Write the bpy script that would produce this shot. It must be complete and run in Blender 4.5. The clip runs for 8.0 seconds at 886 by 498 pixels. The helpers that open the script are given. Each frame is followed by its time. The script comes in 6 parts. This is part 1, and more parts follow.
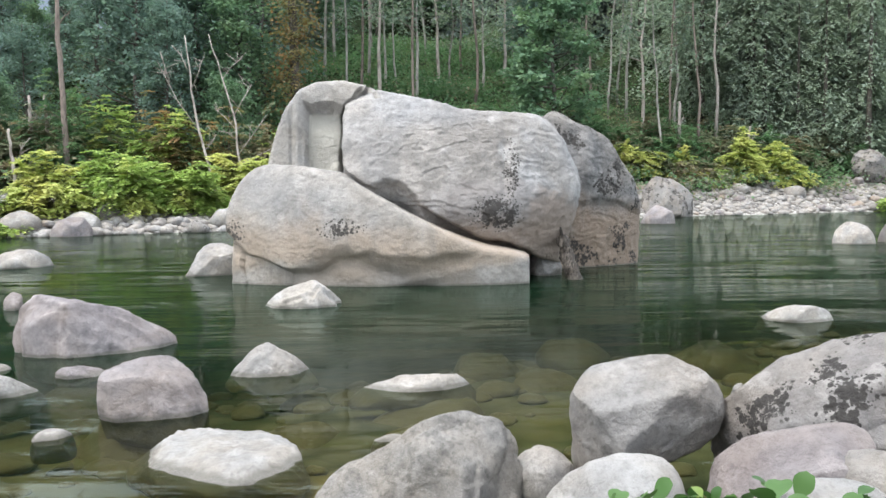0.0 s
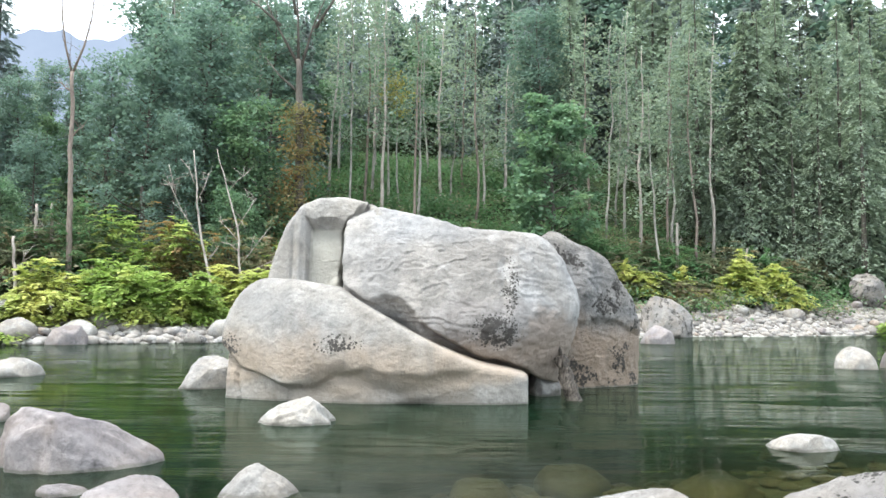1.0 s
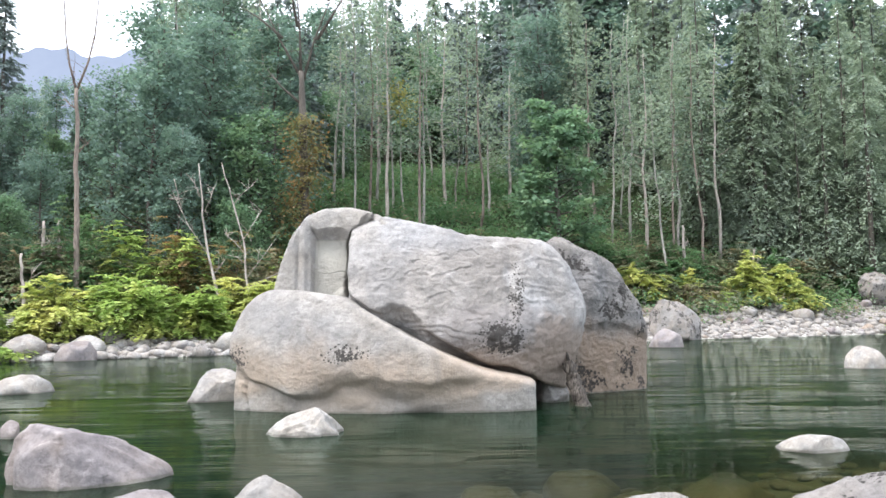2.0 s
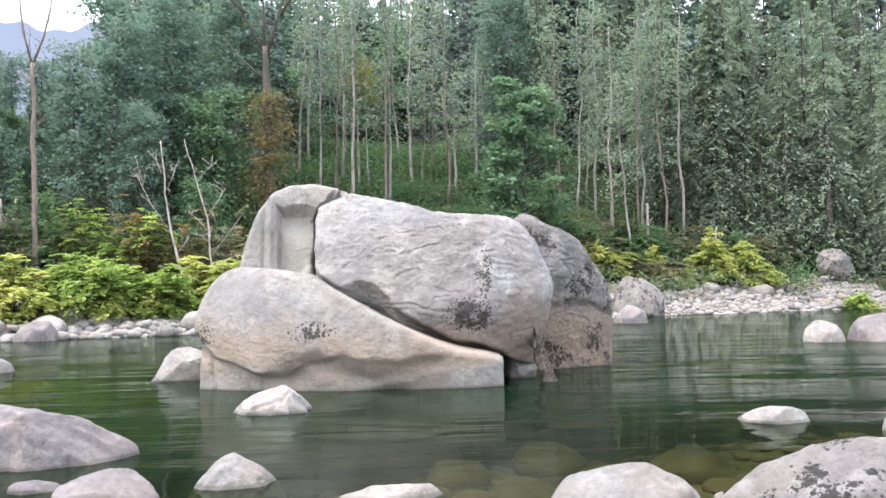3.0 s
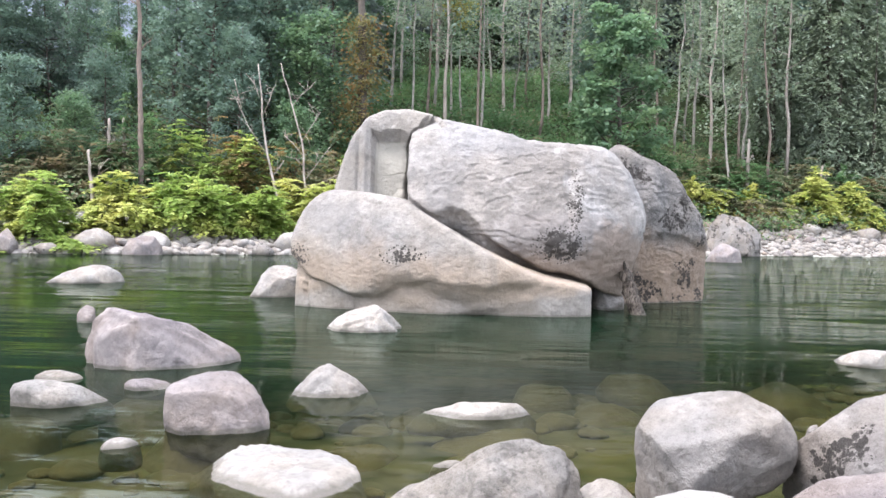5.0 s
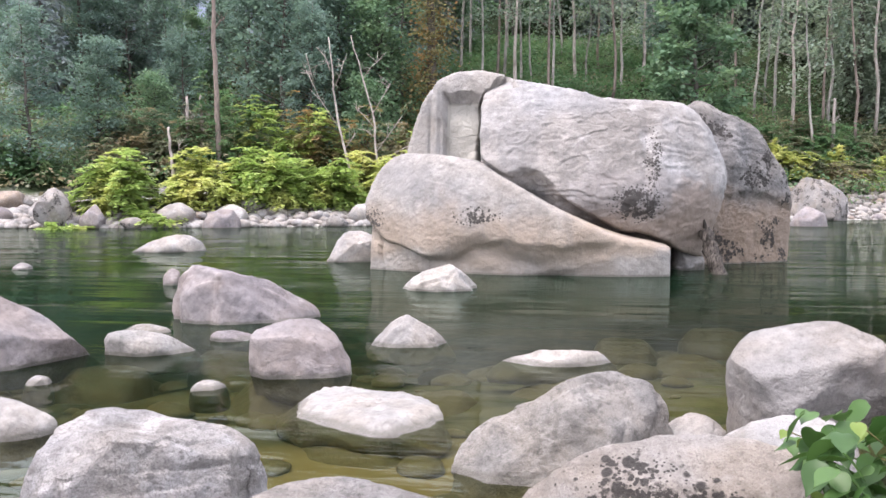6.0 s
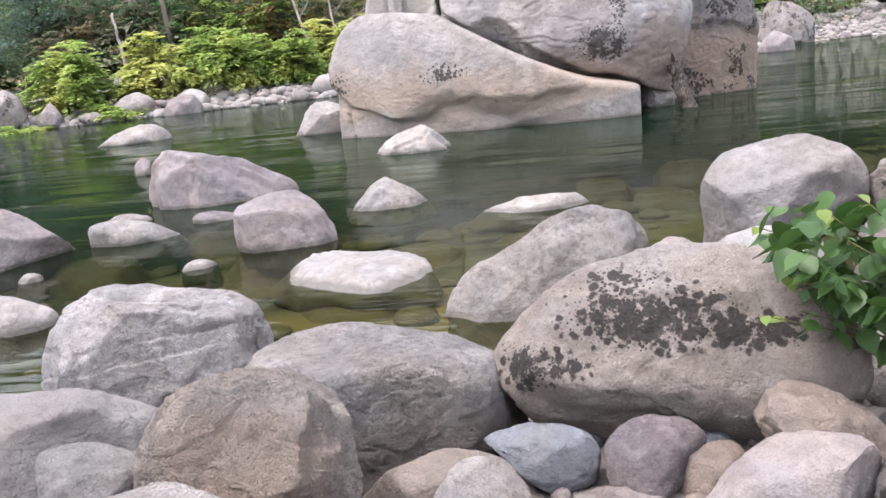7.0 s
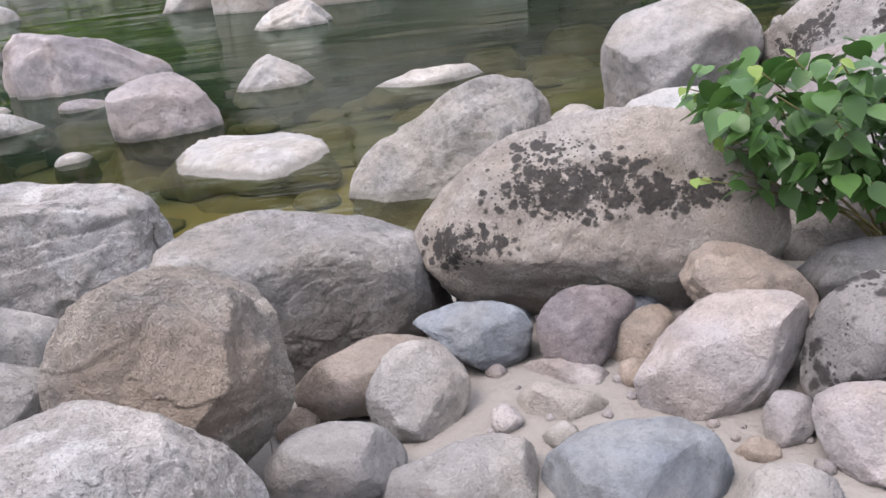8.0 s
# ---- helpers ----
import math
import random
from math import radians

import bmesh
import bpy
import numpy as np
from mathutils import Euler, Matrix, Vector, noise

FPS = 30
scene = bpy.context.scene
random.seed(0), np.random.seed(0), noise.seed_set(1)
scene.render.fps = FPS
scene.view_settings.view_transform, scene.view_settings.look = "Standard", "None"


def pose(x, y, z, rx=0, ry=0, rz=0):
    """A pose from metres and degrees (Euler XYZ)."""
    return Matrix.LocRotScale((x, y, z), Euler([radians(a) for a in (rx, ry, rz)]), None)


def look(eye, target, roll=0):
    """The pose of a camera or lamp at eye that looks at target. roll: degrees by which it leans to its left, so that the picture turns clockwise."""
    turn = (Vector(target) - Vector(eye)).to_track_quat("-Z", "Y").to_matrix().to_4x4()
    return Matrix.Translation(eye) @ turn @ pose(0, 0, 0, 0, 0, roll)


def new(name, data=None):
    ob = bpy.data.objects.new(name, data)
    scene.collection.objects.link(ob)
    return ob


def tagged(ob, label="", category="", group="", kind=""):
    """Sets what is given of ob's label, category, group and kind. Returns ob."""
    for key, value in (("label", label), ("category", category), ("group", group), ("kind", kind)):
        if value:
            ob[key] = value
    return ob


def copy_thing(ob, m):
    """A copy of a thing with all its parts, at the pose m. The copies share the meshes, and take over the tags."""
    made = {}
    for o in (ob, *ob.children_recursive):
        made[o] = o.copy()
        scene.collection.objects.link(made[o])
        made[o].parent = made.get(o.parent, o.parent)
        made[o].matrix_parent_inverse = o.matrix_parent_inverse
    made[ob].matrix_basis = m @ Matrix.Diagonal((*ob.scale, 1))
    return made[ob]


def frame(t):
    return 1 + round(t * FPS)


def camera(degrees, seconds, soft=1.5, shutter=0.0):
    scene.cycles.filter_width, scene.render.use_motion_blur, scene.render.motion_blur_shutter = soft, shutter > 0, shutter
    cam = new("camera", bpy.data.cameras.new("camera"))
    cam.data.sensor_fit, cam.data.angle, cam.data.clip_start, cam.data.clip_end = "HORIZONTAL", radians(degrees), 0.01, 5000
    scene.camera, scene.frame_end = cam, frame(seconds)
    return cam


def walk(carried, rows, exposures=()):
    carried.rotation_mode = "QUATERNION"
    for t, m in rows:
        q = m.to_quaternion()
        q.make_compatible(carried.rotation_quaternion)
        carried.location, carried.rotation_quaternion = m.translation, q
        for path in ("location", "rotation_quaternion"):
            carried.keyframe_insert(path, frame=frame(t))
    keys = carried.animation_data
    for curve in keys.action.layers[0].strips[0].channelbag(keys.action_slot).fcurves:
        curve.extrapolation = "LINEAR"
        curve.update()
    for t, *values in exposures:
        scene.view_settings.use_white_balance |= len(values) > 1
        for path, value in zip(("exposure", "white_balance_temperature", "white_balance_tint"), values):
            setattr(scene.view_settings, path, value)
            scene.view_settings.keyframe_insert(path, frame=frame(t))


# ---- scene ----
# Camera: hand-held on a boulder shore, eye about 2 m over the river.
cam = camera(57.9, 8.0)
PATH = [
    (0, (-0.029, -0.018, 1.971), (-0.005, 9.960, 1.307), -0.77),
    (0.5, (-0.020, -0.010, 2.008), (0.080, 9.982, 2.375), -0.04),
    (1, (-0.024, 0.012, 2.025), (0.015, 9.982, 2.789), 0.44),
    (1.2, (-0.031, 0.027, 2.041), (0.181, 9.988, 2.896), 0.42),
    (2.3, (0.028, -0.011, 2.025), (-0.097, 9.951, 2.888), -1.25),
    (2.5, (0.007, 0.007, 2.028), (-0.073, 9.981, 2.744), -1.66),
    (3, (-0.014, 0.039, 1.999), (0.361, 10.015, 2.583), -1.15),
    (3.5, (0.002, 0.001, 2.020), (0.361, 9.987, 2.387), -0.35),
    (4, (-0.040, -0.082, 2.037), (0.128, 9.907, 2.468), -0.64),
    (4.5, (0.015, -0.043, 1.953), (-0.034, 9.953, 2.240), -1.81),
    (4.7, (-0.066, -0.032, 1.938), (-0.440, 9.959, 1.736), -0.44),
    (5.8, (-0.111, -0.010, 1.834), (-1.416, 9.897, 1.464), 0.52),
    (6, (-0.150, 0.020, 1.662), (-1.743, 9.876, 1.040), -0.04),
    (6.5, (-0.140, -0.041, 1.594), (-1.844, 9.649, -0.199), -2.29),
    (7, (-0.163, -0.067, 1.597), (-1.513, 9.569, -0.708), -5.92),
    (7.5, (-0.145, -0.053, 1.571), (-1.512, 9.396, -1.403), -8.48),
    (8, (-0.272, 0.065, 1.566), (-0.388, 9.280, -2.316), -7.03),]
EXPOSURES = [(0, 1.2, 6500, 8), (0.5, 1.38, 6500, 5), (1, 1.49, 6500, 5), (2.4, 1.38, 6500, 13), (3.5, 1.49, 6500, 14), (4.6, 1.54, 6500, 14), (5.9, 1.42, 6600, 20), (6.5, 1.37, 6600, 20), (8, 1.15, 6500, 18)]
walk(cam, [(t, look(eye, target, roll)) for t, eye, target, roll in PATH], EXPOSURES)

# ---- daylight: bright overcast ----
world = bpy.data.worlds.new("overcast")
scene.world = world
world.use_nodes = True
wn, wl = world.node_tree.nodes, world.node_tree.links
wn.clear()
SUN_EL, SUN_AZ = radians(64), radians(-120)   # azimuth from +y, to the right
sky = wn.new("ShaderNodeTexSky")
sky.sky_type, sky.sun_disc = "NISHITA", False
sky.sun_elevation, sky.sun_rotation = SUN_EL, SUN_AZ
sky.dust_density, sky.ozone_density = 3.0, 1.0
cloud = wn.new("ShaderNodeMixRGB")
cloud.inputs[0].default_value = 0.72
cloud.inputs[2].default_value = (8.2, 8.6, 9.0, 1)
back = wn.new("ShaderNodeBackground")
back.inputs[1].default_value = 0.15
wl.new(sky.outputs[0], cloud.inputs[1])
# an overcast vault is brighter overhead than at the horizon
ray = wn.new("ShaderNodeTexCoord")
part_z = wn.new("ShaderNodeSeparateXYZ")
wl.new(ray.outputs["Generated"], part_z.inputs[0])
ramp = wn.new("ShaderNodeMapRange")
ramp.inputs[1].default_value, ramp.inputs[2].default_value, ramp.inputs[3].default_value, ramp.inputs[4].default_value = 0.0, 1.0, 0.75, 1.5
wl.new(part_z.outputs[2], ramp.inputs[0])
vault = wn.new("ShaderNodeMixRGB")
vault.blend_type = "MULTIPLY"
vault.inputs[0].default_value = 1.0
vault.inputs[1].default_value = (8.0, 8.5, 9.2, 1)
wl.new(ramp.outputs[0], vault.inputs[2])
wl.new(vault.outputs[0], cloud.inputs[2])
wl.new(cloud.outputs[0], back.inputs[0])
wl.new(back.outputs[0], wn.new("ShaderNodeOutputWorld").inputs[0])
sun = new("sun", bpy.data.lights.new("sun", "SUN"))
sun.data.energy, sun.data.angle, sun.data.color = 1.9, radians(25), (1.0, 0.96, 0.9)
sun.matrix_world = look((math.sin(SUN_AZ) * 50 * math.cos(SUN_EL), math.cos(SUN_AZ) * 50 * math.cos(SUN_EL), 50 * math.sin(SUN_EL)), (0, 0, 0))


# ---- materials ----
class Nodes:
    """Short hand for node trees."""

    def __init__(self, name):
        self.mat = bpy.data.materials.new(name)
        self.mat.use_nodes = True
        self.tree = self.mat.node_tree
        self.tree.nodes.clear()

    def put(self, socket, value):
        if isinstance(value, bpy.types.NodeSocket):
            self.tree.links.new(value, socket)
        elif isinstance(value, (tuple, list)) and len(value) == 3 and len(socket.default_value) == 4:
            socket.default_value = (*value, 1)
        else:
            socket.default_value = value

    def add(self, kind, **inputs):
        node = self.tree.nodes.new("ShaderNode" + kind)
        for key, value in inputs.items():
            self.put(node.inputs[int(key[1:]) if key[0] == "i" and key[1:].isdigit() else key.replace("_", " ")], value)
        return node

    def noise(self, vector, scale, detail=4.0, rough=0.55):
        return self.add("TexNoise", Vector=vector, Scale=scale, Detail=detail, Roughness=rough).outputs[0]

    def math(self, op, a, b=0.0, clamp=False):
        node = self.tree.nodes.new("ShaderNodeMath")
        node.operation, node.use_clamp = op, clamp
        self.put(node.inputs[0], a)
        self.put(node.inputs[1], b)
        return node.outputs[0]

    def step(self, value, low, high, to_low=0.0, to_high=1.0):
        node = self.tree.nodes.new("ShaderNodeMapRange")
        node.interpolation_type = "SMOOTHSTEP"
        for k, v in zip((0, 1, 2, 3, 4), (value, low, high, to_low, to_high)):
            self.put(node.inputs[k], v)
        return node.outputs[0]

    def mix(self, fac, a, b, blend="MIX"):
        node = self.tree.nodes.new("ShaderNodeMixRGB")
        node.blend_type = blend
        for k, v in zip((0, 1, 2), (fac, a, b)):
            self.put(node.inputs[k], v)
        return node.outputs[0]

    def position(self):
        return self.add("NewGeometry").outputs["Position"]

    def local(self):
        return self.add("TexCoord").outputs["Object"]

    def axis(self, vector, n):
        return self.add("SeparateXYZ", Vector=vector).outputs[n]

    def bump(self, height, strength, distance, normal=None):
        node = self.add("Bump", Height=height, Strength=strength, Distance=distance)
        if normal is not None:
            self.put(node.inputs["Normal"], normal)
        return node.outputs[0]

    def surface(self, color, rough=0.8, normal=None, spec=0.3, **more):
        node = self.add("BsdfPrincipled", Base_Color=color, Roughness=rough)
        self.put(node.inputs["Specular IOR Level"], spec)
        for key, value in more.items():
            self.put(node.inputs[key.replace("_", " ")], value)
        if normal is not None:
            self.put(node.inputs["Normal"], normal)
        return self.out(node.outputs[0])

    def out(self, shader):
        self.tree.links.new(shader, self.tree.nodes.new("ShaderNodeOutputMaterial").inputs[0])
        return self.mat


ALGAE = (0.185, 0.155, 0.092)


def rock_material(name, light, dark, grain=1.0, lichen=0.0, patches=(), stain=None, size=1.0, relief=1.0, spot=0.0, mott=0.5, fresh=None, fleck=150.0, tints=()):
    """Weathered granite. size: metres of the mottling; lichen: how much black lichen is strewn over it; patches: (place, radii, amount) of lichen in
    the rock's own axes; stain: (colour, top, foot) of a high-water stain."""
    n = Nodes(name)
    p, q = n.position(), n.local()
    mottle = n.noise(p, 1.1 / size, 5, 0.6)
    cloud_ = n.noise(p, 5.5 / size, 6, 0.65)
    col = n.mix(n.step(mottle, 0.35, 0.68), light, dark)
    col = n.mix(n.step(cloud_, 0.4, 0.7, 0.0, 0.3 + 0.4 * mott), col, tuple(c * 0.66 for c in dark))
    hue = n.noise(p, 0.9 / size, 3, 0.6)
    col = n.mix(1.0, col, n.mix(n.step(hue, 0.35, 0.65), (1.05, 1.0, 0.94), (0.98, 1.0, 1.03)), "MULTIPLY")
    col = n.mix(n.step(n.noise(p, 2.3 / size, 5, 0.6), 0.53, 0.68, 0.0, 0.55), col, tuple(min(0.6, c * 1.35) for c in light))
    vein = n.noise(p, 14 / size, 5, 0.7)
    col = n.mix(n.step(vein, 0.5, 0.66, 0.0, 0.6 * mott), col, tuple(c * 0.5 for c in dark))
    col = n.mix(n.step(vein, 0.44, 0.3, 0.0, 0.5 * mott), col, tuple(min(0.7, c * 1.25) for c in light))
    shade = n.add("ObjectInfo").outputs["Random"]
    col = n.mix(1.0, col, n.mix(shade, (0.9, 0.89, 0.88), (1.08, 1.07, 1.06)), "MULTIPLY")
    if stain:
        edge = n.math("ADD", n.axis(p, 2), n.math("MULTIPLY", n.math("SUBTRACT", n.noise(p, 0.7, 4), 0.5), 1.9))
        band = n.math("MULTIPLY", n.step(edge, stain[1] + 0.5, stain[1] - 0.4), n.step(edge, stain[2] - 0.2, stain[2] + 0.3, 0.12, 1.0))
        col = n.mix(n.math("MULTIPLY", band, 0.72), col, stain[0])
        streak = n.noise(n.add("Mapping", Vector=p, Scale=(3.2, 3.2, 0.35)).outputs[0], 1.0, 5, 0.6)
        col = n.mix(n.step(streak, 0.5, 0.75, 0.0, 0.35), col, tuple(c * 0.55 for c in dark))
    fine = n.noise(p, fleck, 3, 0.75)
    col = n.mix(n.step(fine, 0.52, 0.64, 0.0, 0.30 * grain), col, (0.09, 0.085, 0.08))
    col = n.mix(n.step(fine, 0.42, 0.3, 0.0, 0.16 * grain), col, (0.55, 0.53, 0.51))
    # tints: ragged patches of colour; on some lower faces they carry shade too
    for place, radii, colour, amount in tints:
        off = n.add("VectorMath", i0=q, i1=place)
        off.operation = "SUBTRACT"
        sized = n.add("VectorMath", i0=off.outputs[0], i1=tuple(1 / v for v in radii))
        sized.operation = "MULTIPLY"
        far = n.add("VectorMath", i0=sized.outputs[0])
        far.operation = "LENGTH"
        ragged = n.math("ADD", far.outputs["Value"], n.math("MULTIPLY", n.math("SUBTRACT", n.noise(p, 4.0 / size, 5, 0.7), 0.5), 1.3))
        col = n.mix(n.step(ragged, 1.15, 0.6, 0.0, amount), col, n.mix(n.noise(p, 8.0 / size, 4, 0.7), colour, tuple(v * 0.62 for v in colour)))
    if fresh:
        # a clean break: paler stone inside a box of the rock's own axes
        fx, fz = n.axis(q, 0), n.axis(q, 2)
        inside = n.math("MULTIPLY", n.math("MULTIPLY", n.step(fx, fresh[0], fresh[0] + 0.04), n.step(fx, fresh[1], fresh[1] - 0.04)), n.step(fz, fresh[2] + 0.03, fresh[2] - 0.03))
        col = n.mix(n.math("MULTIPLY", inside, 0.8), col, n.mix(n.noise(p, 3.0, 4), (0.40, 0.385, 0.34), (0.32, 0.305, 0.27)))
    if lichen or patches:
        wob = n.add("VectorMath", i0=n.add("TexNoise", Vector=p, Scale=18.0 / size, Detail=3.0).outputs["Color"], i1=(0.022 * size,) * 3)
        wob.operation = "MULTIPLY"
        bent = n.add("VectorMath", i0=p, i1=wob.outputs[0])
        spots = n.add("TexVoronoi", Vector=bent.outputs[0], Scale=spot or 10.0 / size).outputs["Distance"]
        spots = n.math("MINIMUM", spots, n.math("ADD", n.add("TexVoronoi", Vector=bent.outputs[0], Scale=2.6 * (spot or 10.0 / size)).outputs["Distance"], 0.12))
        total = n.math("MULTIPLY", n.step(n.noise(p, 1.6 / size, 3), 0.46, 0.62), lichen)
        for place, radii, amount in patches:
            off = n.add("VectorMath", i0=q, i1=place)
            off.operation = "SUBTRACT"
            sized = n.add("VectorMath", i0=off.outputs[0], i1=tuple(1 / r for r in radii))
            sized.operation = "MULTIPLY"
            far = n.add("VectorMath", i0=sized.outputs[0])
            far.operation = "LENGTH"
            total = n.math("MAXIMUM", total, n.step(far.outputs["Value"], 1.15, 0.25, 0.0, amount))
        reach = n.math("MULTIPLY", total, n.step(n.noise(p, 6.0 / size, 4, 0.7), 0.3, 0.6, 0.35, 1.0))
        mask = n.step(n.math("SUBTRACT", spots, n.math("MULTIPLY", reach, 0.84)), 0.05, -0.16)
        crust = n.math("MULTIPLY", total, n.noise(p, 9.0 / size, 6, 0.72))
        mask = n.math("MAXIMUM", mask, n.step(crust, 0.45, 0.53))
        col = n.mix(n.math("MULTIPLY", mask, 0.93), col, n.mix(n.noise(p, 30 / size, 3), (0.012, 0.011, 0.011), (0.055, 0.05, 0.046)))
    wet = n.math("ADD", n.axis(p, 2), n.math("MULTIPLY", n.math("SUBTRACT", n.noise(p, 9, 3), 0.5), 0.05))
    col = n.mix(n.step(wet, 0.06, 0.02, 0.0, 0.7), col, (0.10, 0.092, 0.078))
    col = n.mix(n.step(wet, 0.0, -0.12), col, ALGAE)
    big = n.bump(cloud_, 0.7 * relief, 0.09 * size)
    mid = n.bump(n.noise(p, 26 / size, 6, 0.7), 0.9 * relief, 0.035 * size, big)
    nor = n.bump(n.noise(p, 110, 3, 0.75), 0.6 * relief, 0.006, mid)
    return n.surface(col, n.step(wet, 0.04, 0.0, 0.86, 0.35), nor, 0.25)


ROCK = {
    "pale": rock_material("pale_granite", (0.270, 0.258, 0.247), (0.196, 0.185, 0.178), size=0.6),
    "white": rock_material("bleached_granite", (0.30, 0.291, 0.281), (0.232, 0.223, 0.215), 0.7, size=0.5),
    "grey": rock_material("grey_granite", (0.243, 0.233, 0.222), (0.165, 0.159, 0.152), 1.4, size=0.5, mott=0.9),
    # foot: brown stain and the underside's shade, both painted into one tint
    "stained_shaded": rock_material("stained_shaded_granite", (0.275, 0.266, 0.26), (0.195, 0.188, 0.182), 1.4, size=0.5, mott=0.9, relief=1.4, tints=(((0.1, -0.3, -0.3), (0.75, 0.6, 0.32), (0.135, 0.118, 0.104), 0.8),)),
    "mauve": rock_material("mauve_granite", (0.235, 0.214, 0.214), (0.160, 0.142, 0.146), 0.8, size=0.7),
    # lower front toned down: brown colour and weaker light in one tint
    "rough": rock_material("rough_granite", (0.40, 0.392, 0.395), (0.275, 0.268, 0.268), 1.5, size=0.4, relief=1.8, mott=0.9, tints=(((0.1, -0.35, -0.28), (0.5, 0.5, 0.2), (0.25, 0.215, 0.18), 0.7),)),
    "lichen": rock_material("lichened_granite", (0.245, 0.234, 0.225), (0.178, 0.166, 0.162), 1.0, 0.9, size=0.8, spot=20.0),
    "brown": rock_material("rusty_granite", (0.285, 0.262, 0.242), (0.225, 0.208, 0.193), 1.5, size=0.35, relief=1.9, mott=0.9, tints=(((-0.03, -0.22, -0.02), (0.25, 0.35, 0.2), (0.29, 0.215, 0.16), 0.5),)),
    "tan": rock_material("tan_granite", (0.263, 0.218, 0.184), (0.192, 0.161, 0.137), size=0.3),
    "pink": rock_material("pink_granite", (0.268, 0.246, 0.240), (0.213, 0.188, 0.184), size=0.35),
    "plum": rock_material("plum_stone", (0.157, 0.137, 0.143), (0.110, 0.097, 0.102), size=0.25, mott=0.9),
    "blue": rock_material("blue_grey_stone", (0.174, 0.187, 0.204), (0.109, 0.122, 0.139), 0.6, size=0.25),
    "spotted": rock_material("spotted_granite", (0.315, 0.292, 0.272), (0.240, 0.218, 0.198), 1.0, 0.0,
                             (((-0.03, -0.3, 0.09), (0.44, 0.6, 0.17), 1.0), ((0.22, -0.3, 0.05), (0.34, 0.6, 0.09), 1.0), ((-0.40, -0.2, -0.06), (0.24, 0.6, 0.12), 1.0), ((-0.12, -0.2, 0.2), (0.22, 0.6, 0.12), 0.85)), size=0.4, relief=1.2),
    "upper": rock_material("great_boulder_granite", (0.325, 0.32, 0.32), (0.195, 0.192, 0.194), 1.3, 0.12,
                           (((0.85, -1.9, -0.85), (0.85, 1.6, 0.58), 1.0), ((1.2, -1.9, 0.3), (0.34, 1.6, 1.15), 0.95)), ((0.255, 0.198, 0.158), 1.2, -5), 2.2, spot=15.0, relief=0.6, mott=0.6, fleck=42.0,
                           # grey tint: shade of the downward-facing lower front, painted in; warm tint: stain
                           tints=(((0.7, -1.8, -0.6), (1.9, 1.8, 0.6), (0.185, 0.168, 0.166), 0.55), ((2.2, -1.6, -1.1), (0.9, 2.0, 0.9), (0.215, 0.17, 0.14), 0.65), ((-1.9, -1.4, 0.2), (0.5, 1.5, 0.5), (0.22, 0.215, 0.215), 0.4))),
    "lower": rock_material("lower_boulder_granite", (0.32, 0.312, 0.303), (0.205, 0.198, 0.194), 1.2, 0.0,
                           (((-0.75, -1.6, 0.42), (0.75, 1.3, 0.3), 0.9), ((-3.3, -0.6, 0.35), (0.45, 1.4, 0.4), 0.9)), ((0.275, 0.212, 0.158), 1.3, 0.35), 2.2, spot=13.0, relief=0.6, mott=0.6, fleck=42.0,
                           # first tint: the shade below the crease, put into the foot's colour
                           tints=(((-0.6, -1.8, -0.72), (3.2, 2.2, 0.42), (0.20, 0.172, 0.145), 0.6), ((-2.6, -1.4, 1.3), (1.0, 1.6, 0.5), (0.23, 0.225, 0.226), 0.5))),
    "back": rock_material("rear_boulder_granite", (0.23, 0.222, 0.218), (0.135, 0.131, 0.13), 1.3, 0.85, (), ((0.27, 0.195, 0.14), 1.6, -5), 1.5, spot=11.0, relief=1.2, mott=0.8, fleck=38.0),
    "slab": rock_material("slab_granite", (0.30, 0.296, 0.288), (0.205, 0.20, 0.195), 1.0, 0.0, (), None, 1.8, relief=0.8, mott=0.5, fresh=(-0.5, 0.42, 0.6), fleck=42.0),
}


def leaf_material(name, a, b, third=None, gloss=0.5, thin=0.48, shine=0.22):
    n = Nodes(name)
    geo = n.add("NewGeometry")
    r = geo.outputs["Random Per Island"]
    col = n.mix(r, a, b)
    if third:
        col = n.mix(n.step(n.noise(geo.outputs["Position"], 0.45, 3), 0.48, 0.66), col, third)
    col = n.mix(1.0, col, n.mix(n.noise(geo.outputs["Position"], 3.0, 3), (0.72, 0.72, 0.72), (1.25, 1.25, 1.25)), "MULTIPLY")
    front = n.add("BsdfPrincipled", Base_Color=col, Roughness=gloss)
    n.put(front.inputs["Specular IOR Level"], shine)
    through_ = n.add("BsdfTranslucent", Color=n.mix(1.0, col, (1.05, 1.1, 0.92), "MULTIPLY"))
    both = n.add("MixShader", Fac=thin, i1=front.outputs[0], i2=through_.outputs[0])
    return n.out(both.outputs[0])


